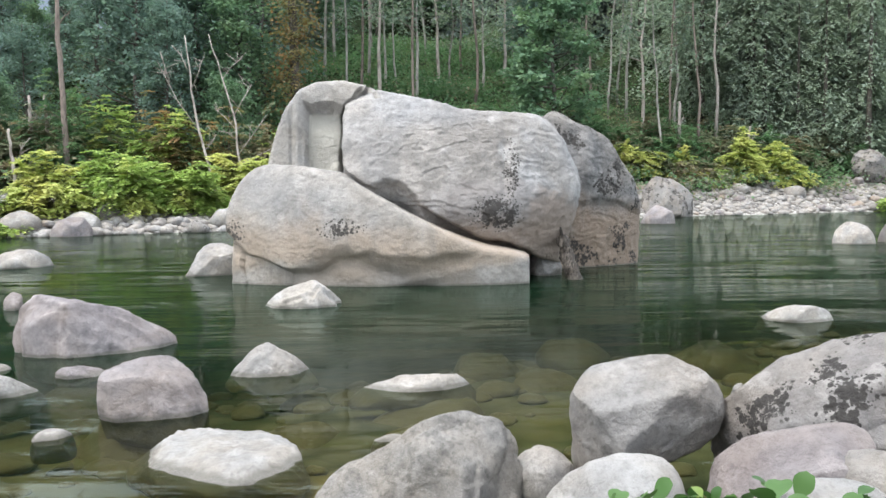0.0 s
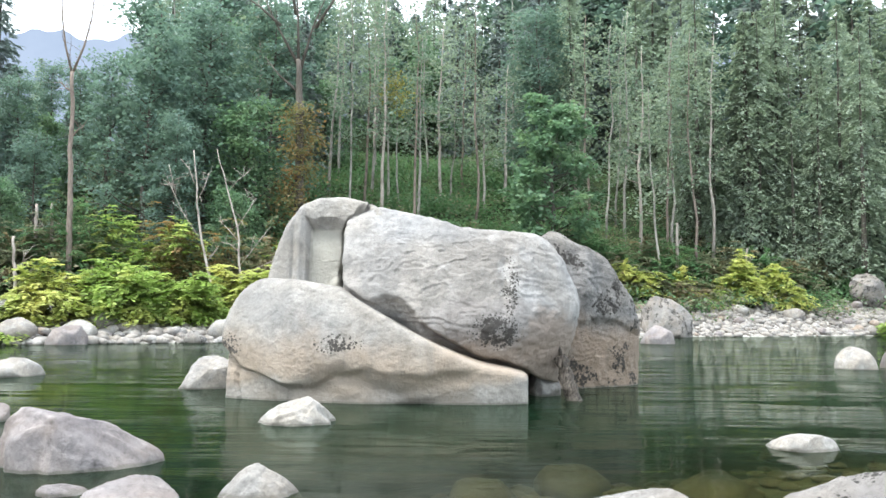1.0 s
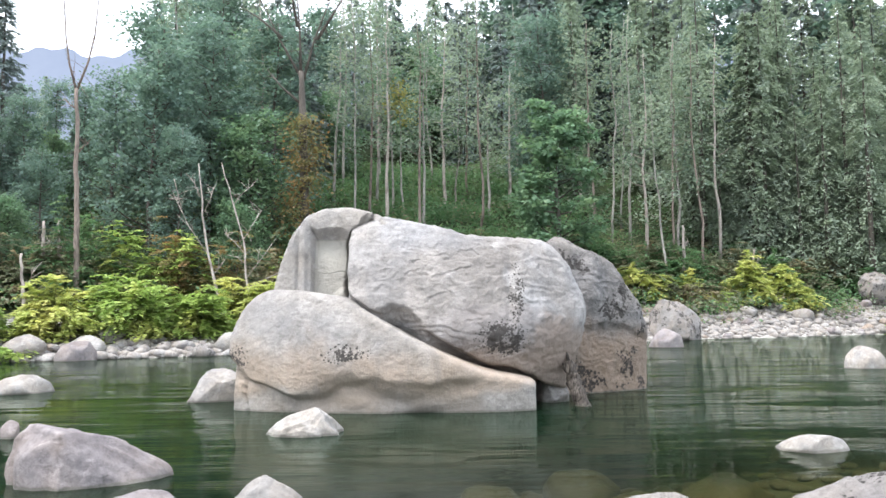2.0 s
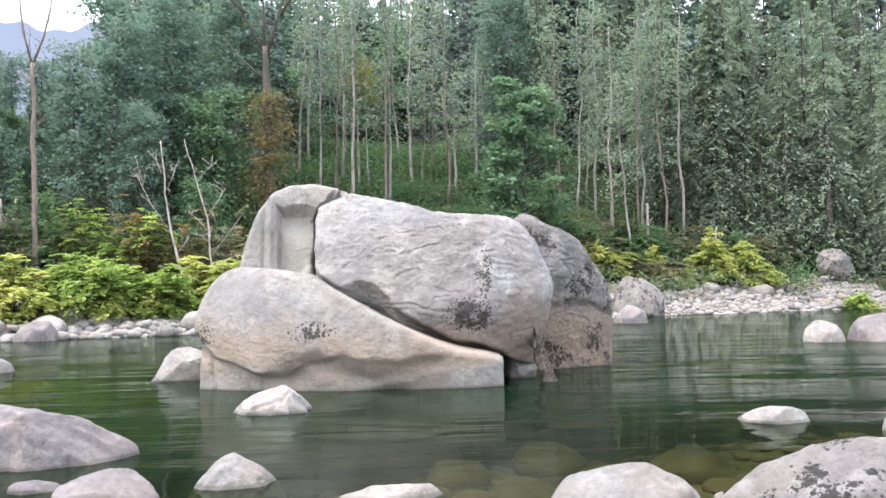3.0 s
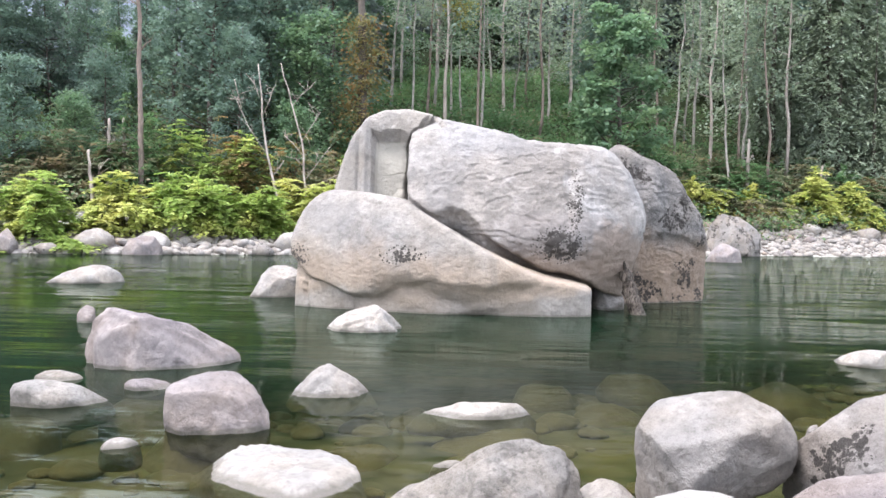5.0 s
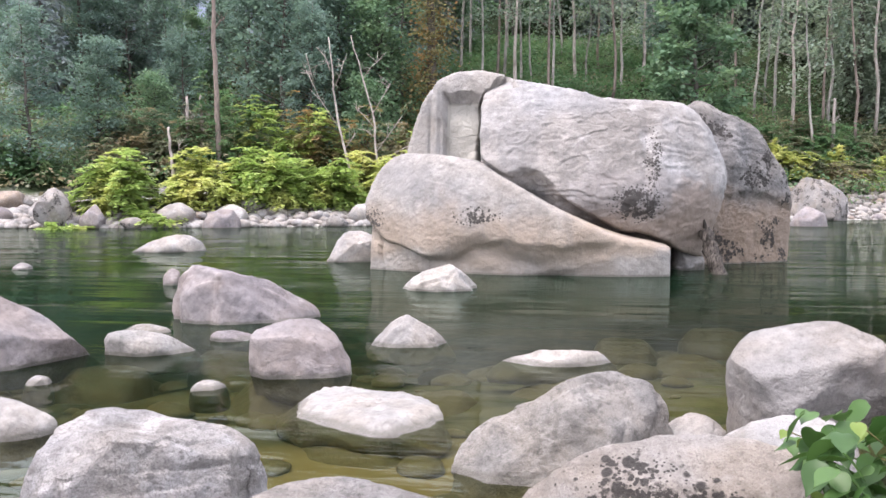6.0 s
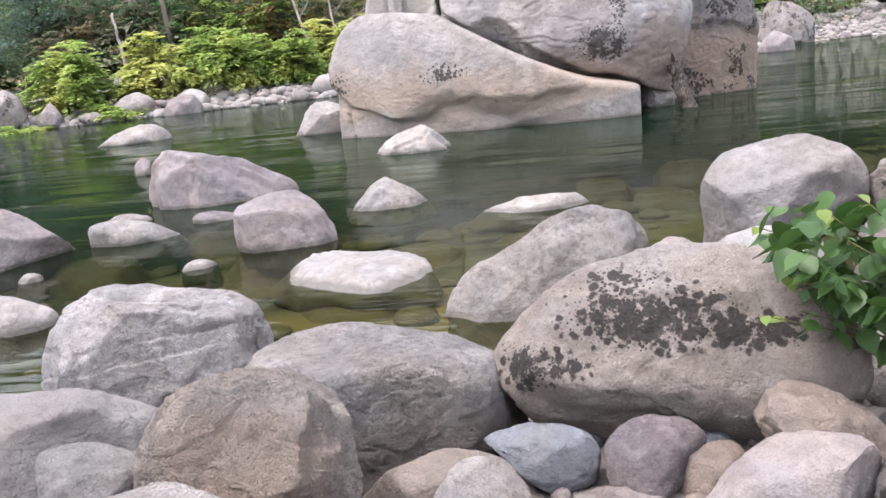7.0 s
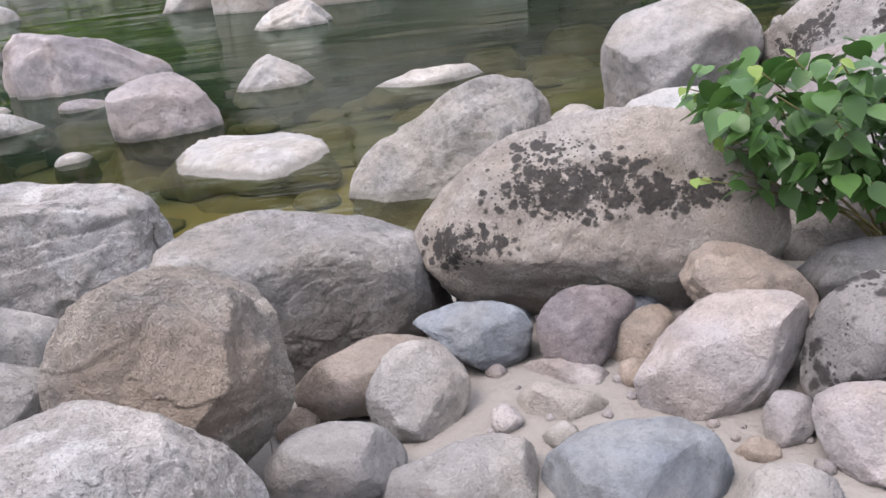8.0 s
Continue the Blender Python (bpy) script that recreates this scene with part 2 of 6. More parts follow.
LEAF = {
    "knot": leaf_material("knotweed_leaf", (0.032, 0.078, 0.020), (0.055, 0.115, 0.028), None, 0.42, 0.25, 0.3),
    "young": leaf_material("young_knotweed_leaf", (0.10, 0.16, 0.035), (0.14, 0.19, 0.045), None, 0.42, 0.25),
    "lime": leaf_material("yellow_green_leaf", (0.46, 0.48, 0.17), (0.31, 0.37, 0.12), (0.52, 0.51, 0.20)),
    "bright": leaf_material("bright_green_leaf", (0.33, 0.42, 0.13), (0.21, 0.31, 0.095), (0.44, 0.47, 0.165)),
    # Far forest leaves: distance haze is put into these paler, bluer base colours.
    "maple": leaf_material("hazy_maple_leaf", (0.14, 0.23, 0.14), (0.10, 0.175, 0.115), (0.17, 0.25, 0.145)),
    "dark": leaf_material("hazy_dark_broad_leaf", (0.118, 0.182, 0.158), (0.152, 0.222, 0.18), (0.135, 0.205, 0.188)),
    "needle": leaf_material("hazy_fir_needles", (0.18, 0.222, 0.228), (0.222, 0.262, 0.262), (0.205, 0.243, 0.268)),
    "cedar": leaf_material("hazy_cedar_sprays", (0.228, 0.285, 0.222), (0.268, 0.322, 0.248), (0.248, 0.302, 0.262), 0.6, 0.48, 0.1),
    "alder": leaf_material("hazy_alder_leaf", (0.18, 0.235, 0.188), (0.145, 0.198, 0.162), (0.212, 0.246, 0.182), 0.55, 0.48, 0.12),
    "olive": leaf_material("olive_leaf", (0.188, 0.195, 0.132), (0.141, 0.165, 0.115), (0.25, 0.205, 0.135)),
    "salal": leaf_material("undergrowth_leaf", (0.080, 0.165, 0.085), (0.115, 0.205, 0.098), (0.145, 0.20, 0.102)),
    "rust": leaf_material("rusty_leaf", (0.220, 0.167, 0.080), (0.149, 0.162, 0.080), (0.264, 0.162, 0.080)),
    "yellow": leaf_material("yellow_leaf", (0.36, 0.31, 0.11), (0.27, 0.26, 0.10)),
}


def bark_material(name, a, b, scale=1.0):
    n = Nodes(name)
    p = n.position()
    long = n.add("Mapping", Vector=p, Scale=(14 * scale, 14 * scale, 2.2 * scale)).outputs[0]
    grain = n.noise(long, 1.0, 5, 0.65)
    col = n.mix(n.step(grain, 0.35, 0.65), a, b)
    col = n.mix(n.step(n.noise(p, 0.9, 4), 0.5, 0.7, 0.0, 0.6), col, tuple(c * 0.5 for c in b))
    return n.surface(col, 0.9, n.bump(grain, 0.7, 0.03), 0.2)


BARK = {
    "pale": bark_material("pale_bark", (0.34, 0.32, 0.295), (0.18, 0.168, 0.155)),
    "brown": bark_material("brown_bark", (0.115, 0.102, 0.09), (0.065, 0.058, 0.05)),
    "red": bark_material("reddish_bark", (0.22, 0.18, 0.155), (0.13, 0.105, 0.092)),
    "dead": bark_material("dead_wood", (0.40, 0.36, 0.33), (0.26, 0.22, 0.20)),
    "drift": bark_material("driftwood", (0.085, 0.073, 0.064), (0.015, 0.013, 0.011), 2.0),
    "tan": bark_material("dead_leaf", (0.36, 0.25, 0.14), (0.27, 0.18, 0.10), 5.0),
    "stem": bark_material("plant_stem", (0.17, 0.12, 0.06), (0.11, 0.13, 0.05), 6.0),
}


def bank_line(x):
    """y of the far waterline at x."""
    t = min(max((x - 8) / 16, 0.0), 1.0)
    return 54.0 + 0.42 * x + 3.4 * t * t * (3 - 2 * t) + 1.0 * math.sin(x * 0.11) + 0.6 * math.sin(x * 0.37 + 1)


def ground_material():
    n = Nodes("river_ground")
    p = n.position()
    x, y, z = (n.axis(p, k) for k in range(3))
    sand = n.mix(n.noise(p, 1.7, 4), (0.145, 0.131, 0.118), (0.20, 0.184, 0.168))
    sand = n.mix(n.step(n.noise(p, 220, 2), 0.55, 0.7, 0.0, 0.5), sand, (0.15, 0.135, 0.12))
    pebble = n.add("TexVoronoi", Vector=p, Scale=5.0)
    gravel = n.mix(pebble.outputs["Color"], (0.33, 0.32, 0.305), (0.45, 0.43, 0.41))
    gravel = n.mix(n.step(pebble.outputs["Distance"], 0.25, 0.7, 0.0, 0.8), gravel, (0.12, 0.11, 0.10))
    soil = n.mix(n.noise(p, 0.6, 5), (0.03, 0.042, 0.02), (0.045, 0.065, 0.027))
    stones = n.add("TexVoronoi", Vector=p, Scale=2.6)
    bed = n.mix(stones.outputs["Color"], (0.07, 0.07, 0.048), (0.16, 0.148, 0.10))
    bed = n.mix(n.step(stones.outputs["Distance"], 0.3, 0.75, 0.0, 0.75), bed, (0.035, 0.042, 0.024))
    bed = n.mix(n.step(n.noise(p, 0.35, 3), 0.42, 0.62, 0.0, 0.6), bed, (0.16, 0.14, 0.07))
    # a bar of clean silt in the still pool by the shore
    pool = n.math("ADD", n.math("POWER", n.math("DIVIDE", n.math("ADD", x, 1.1), 1.5), 2.0), n.math("POWER", n.math("DIVIDE", n.math("SUBTRACT", y, 5.0), 1.25), 2.0))
    bed = n.mix(n.step(n.math("ADD", pool, n.noise(p, 1.2, 3)), 1.8, 1.0, 0.0, 0.85), bed, n.mix(n.noise(p, 2.5, 4), (0.25, 0.19, 0.09), (0.19, 0.15, 0.075)))
    far = n.step(y, 20, 30)
    shore = n.mix(far, sand, gravel)
    wild = n.math("ADD", n.math("SUBTRACT", n.math("SUBTRACT", y, 63.0), n.math("MULTIPLY", x, 0.42)), n.math("MULTIPLY", n.noise(p, 0.4, 4), 6))
    col = n.mix(n.step(wild, 1.0, 4.5), shore, soil)
    col = n.mix(n.step(z, 0.02, -0.1), col, bed)
    hgt = n.mix(n.step(z, 0.02, -0.1), n.noise(p, 30, 5), n.math("SUBTRACT", 1.0, stones.outputs["Distance"]))
    return n.surface(col, 0.9, n.bump(hgt, 0.6, 0.03), 0.2)


def water_material():
    """Clear green river water: Fresnel gloss over a tinted, slightly turbid body."""
    n = Nodes("river_water")
    p = n.position()
    x, y = n.axis(p, 0), n.axis(p, 1)
    slow = n.add("Mapping", Vector=p, Rotation=(0, 0, 0.22), Scale=(0.28, 1.5, 1.0)).outputs[0]
    wide, small, fine = n.noise(slow, 0.55, 3, 0.5), n.noise(slow, 1.9, 3, 0.6), n.noise(slow, 6.5, 3, 0.6)
    calm = n.step(n.noise(n.add("Mapping", Vector=p, Scale=(0.6, 1.6, 1.0)).outputs[0], 0.22, 3), 0.4, 0.62, 0.12, 1.0)
    # the current runs livelier in the open channel beyond the great boulder
    swift = n.step(n.math("ADD", x, n.math("MULTIPLY", y, 0.25)), 4.0, 13.0, 1.0, 3.2)
    calm = n.math("MULTIPLY", calm, swift)
    h = n.math("ADD", n.math("MULTIPLY", wide, 0.9), n.math("MULTIPLY", small, n.math("MULTIPLY", calm, 0.6)))
    h = n.math("ADD", h, n.math("MULTIPLY", fine, n.math("MULTIPLY", calm, 0.2)))
    nor = n.bump(h, 0.5, 0.075)
    gloss = n.add("BsdfGlossy", Color=(0.62, 0.68, 0.62), Roughness=0.012, Normal=nor)
    clear = n.add("BsdfTransparent", Color=(0.57, 0.59, 0.45))
    murk = n.add("BsdfDiffuse", Color=n.mix(n.noise(p, 0.12, 3), (0.004, 0.013, 0.008), (0.007, 0.017, 0.008)))
    deep = n.math("SUBTRACT", y, n.math("MULTIPLY", x, 0.42))
    body = n.add("MixShader", Fac=n.step(deep, 6.0, 15.0, 0.0, 0.86), i1=clear.outputs[0], i2=murk.outputs[0])
    fres = n.add("Fresnel", IOR=1.33, Normal=nor).outputs[0]
    return n.out(n.add("MixShader", Fac=fres, i1=body.outputs[0], i2=gloss.outputs[0]).outputs[0])


# ---- mesh helpers ----
def mesh(name, verts, faces, material, smooth=True):
    data = bpy.data.meshes.new(name)
    if isinstance(faces, np.ndarray):
        count, sides = faces.shape
        data.vertices.add(len(verts))
        data.vertices.foreach_set("co", np.asarray(verts, np.float32).ravel())
        data.loops.add(count * sides)
        data.loops.foreach_set("vertex_index", faces.astype(np.int32).ravel())
        data.polygons.add(count)
        data.polygons.foreach_set("loop_start", np.arange(0, count * sides, sides, dtype=np.int32))
    else:
        data.from_pydata([tuple(v) for v in verts], [], faces)
    if smooth:
        data.polygons.foreach_set("use_smooth", np.ones(len(data.polygons), bool))
    data.materials.append(material)
    data.update(calc_edges=True)
    return data


def part(name, data, parent, label=""):
    ob = new(name, data)
    ob.parent = parent
    return tagged(ob, label)


def vnoise(p, seed=0):
    """Smooth value noise from -1 to 1 at rows of places."""
    i = np.floor(p).astype(np.int64)
    f = p - i
    u = f * f * (3 - 2 * f)
    total = np.zeros(len(p))
    for dx in (0, 1):
        for dy in (0, 1):
            for dz in (0, 1):
                h = (i[:, 0] + dx) * 73856093 ^ (i[:, 1] + dy) * 19349663 ^ (i[:, 2] + dz) * 83492791 ^ (seed * 40503 + 12345)
                h = (h ^ (h >> 13)) * 1274126177 & 0xFFFFFFFF
                h = (h ^ (h >> 16)) & 0xFFFF
                w = (u[:, 0] if dx else 1 - u[:, 0]) * (u[:, 1] if dy else 1 - u[:, 1]) * (u[:, 2] if dz else 1 - u[:, 2])
                total += w * (h / 32767.5 - 1)
    return total


def fbm(p, seed=0, octaves=4, gain=0.5):
    out, amp = np.zeros(len(p)), 1.0
    for k in range(octaves):
        out += amp * vnoise(p * 2.03**k + 17.3 * k, seed + k)
        amp *= gain
    return out


BALLS = {}


def ball(level):
    """Directions and faces of an icosphere."""
    if level not in BALLS:
        bm = bmesh.new()
        bmesh.ops.create_icosphere(bm, subdivisions=level, radius=1)
        v = np.array([x.co for x in bm.verts])
        BALLS[level] = v / np.linalg.norm(v, axis=1)[:, None], np.array([[x.index for x in f.verts] for f in bm.faces])
        bm.free()
    return BALLS[level]


def rock_shape(flanks, depth, seed, sharp=10, level=4, lumps=1.0, chips=7, facets=(), cuts=(), slants=True):
    """A weathered block: it is bounded by flanks at even angles round its face, by the front and back at depth, and by worn slanting facets between.
    Larger sharp: crisper edges. Gives verts in the rock's own axes (x right, y away, z up)."""
    rng = np.random.default_rng(seed)
    normals, dists = [], []
    count = len(flanks)
    for k, d in enumerate(flanks):
        a = 2 * math.pi * k / count
        normals.append((math.cos(a), 0, math.sin(a)))
        dists.append(d)
    for side in (-1, 1) if slants else (1,):
        normals.append((0, side, 0))
        dists.append(depth * rng.uniform(0.95, 1.1))
        for k in range(6):
            a = 2 * math.pi * (k + rng.uniform(-0.3, 0.3)) / 6
            d = flanks[int(round(a / (2 * math.pi) * count)) % count]
            s = rng.uniform(0.45, 0.85)
            c = math.sqrt(1 - s * s)
            normals.append((math.cos(a) * c, side * s, math.sin(a) * c))
            dists.append(math.hypot(d * c, depth * s) * rng.uniform(0.9, 1.12))
    if not slants:
        normals.append((0, -1, 0))
        dists.append(depth)
    for nx, ny, nz, d in facets:
        size = math.sqrt(nx * nx + ny * ny + nz * nz)
        normals.append((nx / size, ny / size, nz / size))
        dists.append(d)
    v, f = ball(level)
    g = np.maximum(v @ np.array(normals).T, 0) / np.array(dists)
    power = (4.6 if sharp > 11 else 3.0) * sharp
    r = 0.98 * (g**power).sum(1) ** (-1 / power)
    p = v * r[:, None]
    size = (max(flanks) + depth) / 2
    off = rng.uniform(-50, 50, 3)
    warp = 0.05 * size * fbm(p * (1.5 / size) + off, seed, 2)
    # worn faces and corner chips on the front only, which faces the camera; soft edge
    block = min(max((sharp - 8) / 7, 0.0), 1.0)
    edge = size * (0.022 - 0.016 * block)
    faces = [(*c,) for c in cuts]
    if not faces and chips:
        for turn in (-50, 4, 50):
            a = radians(turn + rng.uniform(-20, 20))
            faces.append((math.sin(a), -math.cos(a), rng.uniform(-0.45, 0.35), 1 - 0.2 * block - rng.uniform(0.05, 0.14)))
        faces.append((rng.normal(0, 0.2), -0.6, 0.8, 0.9 - 0.15 * block - rng.uniform(0, 0.08)))
    for k in range(chips):
        a = rng.uniform(0, 2 * math.pi)
        faces.append((math.cos(a), -rng.uniform(0.4, 1.4), math.sin(a), rng.uniform(0.82, 0.94)))
    for nx, ny, nz, share in faces:
        n = np.array([nx, ny, nz]) / math.sqrt(nx * nx + ny * ny + nz * nz)
        far = p @ n
        over = far + warp - far.max() * share
        p = p - n * (edge * np.log1p(np.exp(np.clip(over / edge, -40, 40))))[:, None]
    out = p / (np.linalg.norm(p, axis=1)[:, None] + 1e-9)
    h = 0.028 * fbm(p * (1.7 / size) + off, seed, 3) + 0.014 * fbm(p * (5 / size) + off, seed + 5, 3)
    pit = fbm(p * (15 / size) + off, seed + 9, 3)
    h = h + 0.0055 * pit - 0.012 * np.clip(0.10 - np.abs(fbm(p * (3.2 / size) - off, seed + 3, 3)), 0, 0.1) * 10 * (pit > -0.25)
    # broken ledges: low steps where the stone has flaked
    s = 1.35 * fbm(p * (1.3 / size) * (1, 1, 1.8) + off, seed + 21, 3)
    fr = s - np.floor(s)
    t = np.clip(fr / 0.09, 0, 1)
    h = h + 0.024 * block * (t * t * (3 - 2 * t) - fr)
    p = p + out * (size * lumps * 1.15 * h)[:, None]
    return p, f


def placed(x, y, z, az, tilt=0.0):
    return Matrix.Translation((x, y, z)) @ Matrix.Rotation(radians(az), 4, "Z") @ Matrix.Rotation(radians(tilt), 4, "X")


def rock(kind, label, material, place, az, tilt, depth, flanks, sharp=10, level=4, seed=0, lumps=1.0, group="", category="rock", cuts=()):
    v, f = rock_shape(flanks, depth, seed, sharp, level, lumps, 8, (), cuts, len(cuts) < 3)
    ob = new(kind, mesh(kind, v, f, ROCK[material]))
    ob.matrix_world = placed(*place, az, tilt)
    return tagged(ob, label, category, group)


def leaves(places, size, rng, ahead=None, droop=0.3, wide=0.55, spread=1.0):
    """Verts and faces of many folded pointed leaves. ahead: the way that each one points (rows), else every way round."""
    n = len(places)
    if ahead is None:
        a = rng.uniform(0, 2 * math.pi, n)
        ahead = np.stack([np.cos(a), np.sin(a), np.zeros(n)], 1)
    ahead = ahead + rng.normal(0, 0.25 * spread, (n, 3))
    ahead[:, 2] -= droop * rng.uniform(0.3, 1.4, n)
    ahead /= np.linalg.norm(ahead, axis=1)[:, None]
    up = np.tile([0, 0, 1.0], (n, 1)) + rng.normal(0, 0.45 * spread, (n, 3))
    side = np.cross(ahead, up)
    side /= np.linalg.norm(side, axis=1)[:, None] + 1e-9
    up = np.cross(side, ahead)
    s = size * rng.uniform(0.6, 1.25, n)[:, None]
    base, tip = places, places + ahead * s
    mid = places + ahead * s * 0.42
    l, r = mid + side * s * wide * 0.5 + up * s * 0.1, mid - side * s * wide * 0.5 + up * s * 0.1
    verts = np.stack([base, r, tip, l], 1).reshape(-1, 3)
    k = np.arange(n)[:, None] * 4
    faces = np.concatenate([k + [0, 1, 2], k + [0, 2, 3]], 1).reshape(-1, 3)
    return verts, faces


def tube(points, radii, sides=7, rng=None, wobble=0.0):
    """Verts and faces of a tapered limb along points."""
    pts = np.array(points, float)
    rad = np.array(radii, float)
    along = np.gradient(pts, axis=0)
    along /= np.linalg.norm(along, axis=1)[:, None] + 1e-9
    ref = np.where(np.abs(along[:, 2:3]) > 0.9, [[1.0, 0, 0]], [[0, 0, 1.0]])
    a = np.cross(along, ref)
    a /= np.linalg.norm(a, axis=1)[:, None] + 1e-9
    b = np.cross(along, a)
    ang = np.arange(sides) / sides * 2 * math.pi
    ring = np.cos(ang)[None, :, None] * a[:, None] + np.sin(ang)[None, :, None] * b[:, None]
    r = rad[:, None, None]
    if rng is not None and wobble:
        r = r * (1 + rng.uniform(-wobble, wobble, (len(pts), sides, 1)))
    verts = (pts[:, None] + ring * r).reshape(-1, 3)
    faces = []
    for i in range(len(pts) - 1):
        for j in range(sides):
            k = (j + 1) % sides
            faces.append((i * sides + j, i * sides + k, (i + 1) * sides + k, (i + 1) * sides + j))
    faces.append(tuple(range(sides - 1, -1, -1)))
    faces.append(tuple(range((len(pts) - 1) * sides, len(pts) * sides)))
    return verts, faces


def joined(pieces):
    verts, faces, base = [], [], 0
    for v, f in pieces:
        verts.append(np.asarray(v))
        faces += [tuple(int(i) + base for i in one) for one in f]
        base += len(v)
    return np.concatenate(verts), faces


# ---- ground, river and distance ----
def smooth(a, b, x):
    t = np.clip((x - a) / (b - a), 0, 1)
    return t * t * (3 - 2 * t)


def land(x, y):
    """Height of the ground: the boulder shore, the river bed, the far gravel bank and the wooded hill."""
    x, y = np.asarray(x, float), np.asarray(y, float)
    line = 54.0 + 0.42 * x + 3.4 * smooth(8, 24, x) + 1.0 * np.sin(x * 0.11) + 0.6 * np.sin(x * 0.37 + 1)
    near = 3.6 + 0.42 * np.clip(x, -6, 8) + 0.3 * np.sin(x * 1.3)          # near waterline
    d = y - near
    bed = -0.10 - 0.045 * np.clip(d, 0, 9) - 0.16 * np.clip(d - 6, 0, 14)
    bed = np.maximum(bed, -2.6)
    s = y - line
    bed = np.maximum(bed, 0.25 * s - 0.02)
    shore = 0.24 + 0.10 * np.clip(-d - 1, 0, 30)
    h = np.where(d < 0, shore + (bed - shore) * smooth(-1.0, 0.3, d), bed)
    h = np.where(d < -1.0, shore, h)
    steep = smooth(-10, 20, x) * 0.12
    bank = (0.25 + 0.10 * smooth(8, 22, x)) * np.clip(s, 0, 8) + (0.40 + steep) * np.clip(s - 8, 0, 60) + 0.45 * np.clip(s - 68, 0, 140)
    turn = np.degrees(np.arctan2(x, y))
    far = np.hypot(x, y)
    bank = np.minimum(bank, (0.24 - 0.10 * smooth(-8, -30, turn)) * far + 2)
    h = np.where(s > 0, bank - 0.02, h)
    p = np.stack([x.ravel(), y.ravel(), np.zeros(x.size)], 1)
    bumps = (fbm(p * 0.9, 3, 3) * 0.05).reshape(x.shape) + np.where(s > 8, (fbm(p * 0.12, 9, 3) * 0.9).reshape(x.shape), 0) * smooth(8, 16, s)
    return h + bumps


def build_ground():
    rings = np.concatenate([[0.0], np.geomspace(0.4, 3500, 190)])
    turns = np.linspace(0, 2 * math.pi, 321)[:-1]
    # finer towards the river
    turns = turns + 0.45 * np.sin(2 * (turns - math.pi / 2)) * -1
    rr, aa = np.meshgrid(rings[1:], turns, indexing="ij")
    x, y = rr * np.cos(aa), rr * np.sin(aa)
    z = land(x, y)
    verts = np.concatenate([[[0, 0, float(land(np.zeros(1), np.zeros(1))[0])]], np.stack([x, y, z], -1).reshape(-1, 3)])
    k, m = len(turns), len(rings) - 1
    i, j = np.meshgrid(np.arange(m - 1), np.arange(k), indexing="ij")
    a, b = 1 + i * k + j, 1 + i * k + (j + 1) % k
    quads = np.stack([a, a + k, b + k, b], -1).reshape(-1, 4).tolist()
    quads += [(0, 1 + q, 1 + (q + 1) % k) for q in range(k)]
    ob = new("ground", mesh("ground", verts, quads, ground_material()))
    return tagged(ob, "sandy boulder shore, stony river bed and wooded far hillside", "ground", kind="structure")


build_ground()
v = np.array([(-260, -30, 0), (260, -30, 0), (260, 180, 0), (-260, 180, 0)], float)
river = tagged(new("water", mesh("water", v, [(0, 1, 2, 3)], water_material())), "clear green river water with soft ripples", "river", kind="structure")


def mountain():
    """A blue ridge far behind the woods; its haze is a glow of its own."""
    n = Nodes("glowing_ridge")
    p = n.position()
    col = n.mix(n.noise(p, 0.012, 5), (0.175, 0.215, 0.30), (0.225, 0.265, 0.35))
    # the sheet glows by itself: pale haze is put into its emission
    ridge_glow = n.add("Emission", Color=col, Strength=1.0)
    mat = n.out(ridge_glow.outputs[0])
    xs = np.linspace(-3400, 1200, 160)
    top = 1000 + 30 * smooth(-1340, -1560, xs) + 14 * np.sin(xs * 0.021) + 9 * np.sin(xs * 0.053)
    verts, faces = [], []
    for k, (x, t) in enumerate(zip(xs, top)):
        verts += [(x, 2600, -20), (x, 2900, t)]
        if k:
            faces.append((2 * k - 2, 2 * k, 2 * k + 1, 2 * k - 1))
    return tagged(new("backdrop", mesh("backdrop", verts, faces, mat)), "hazy blue mountain ridge, a glowing backdrop sheet beyond the forest", "mountain", kind="structure")


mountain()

# ---- the great boulder in the river: leaning blocks ----
def curve(x, knots, soft=0.07):
    """A softly rounded line through a few (place, value) knots."""
    k = np.array(knots, float)
    return sum(w * np.interp(x + soft * q, k[:, 0], k[:, 1]) for q, w in ((-1.5, 0.2), (-0.5, 0.3), (0.5, 0.3), (1.5, 0.2)))


def meet(*sides, soft=0.3):
    """The room inside all the sides, with worn edges."""
    out = sides[0]
    for one in sides[1:]:
        h = np.clip(soft - np.abs(out - one), 0, None) / soft
        out = np.maximum(out, one) + h * h * soft / 4
    return out


def ramp_up(v, soft=0.25):
    return soft * np.log1p(np.exp(np.clip(v / soft, -30, 30)))


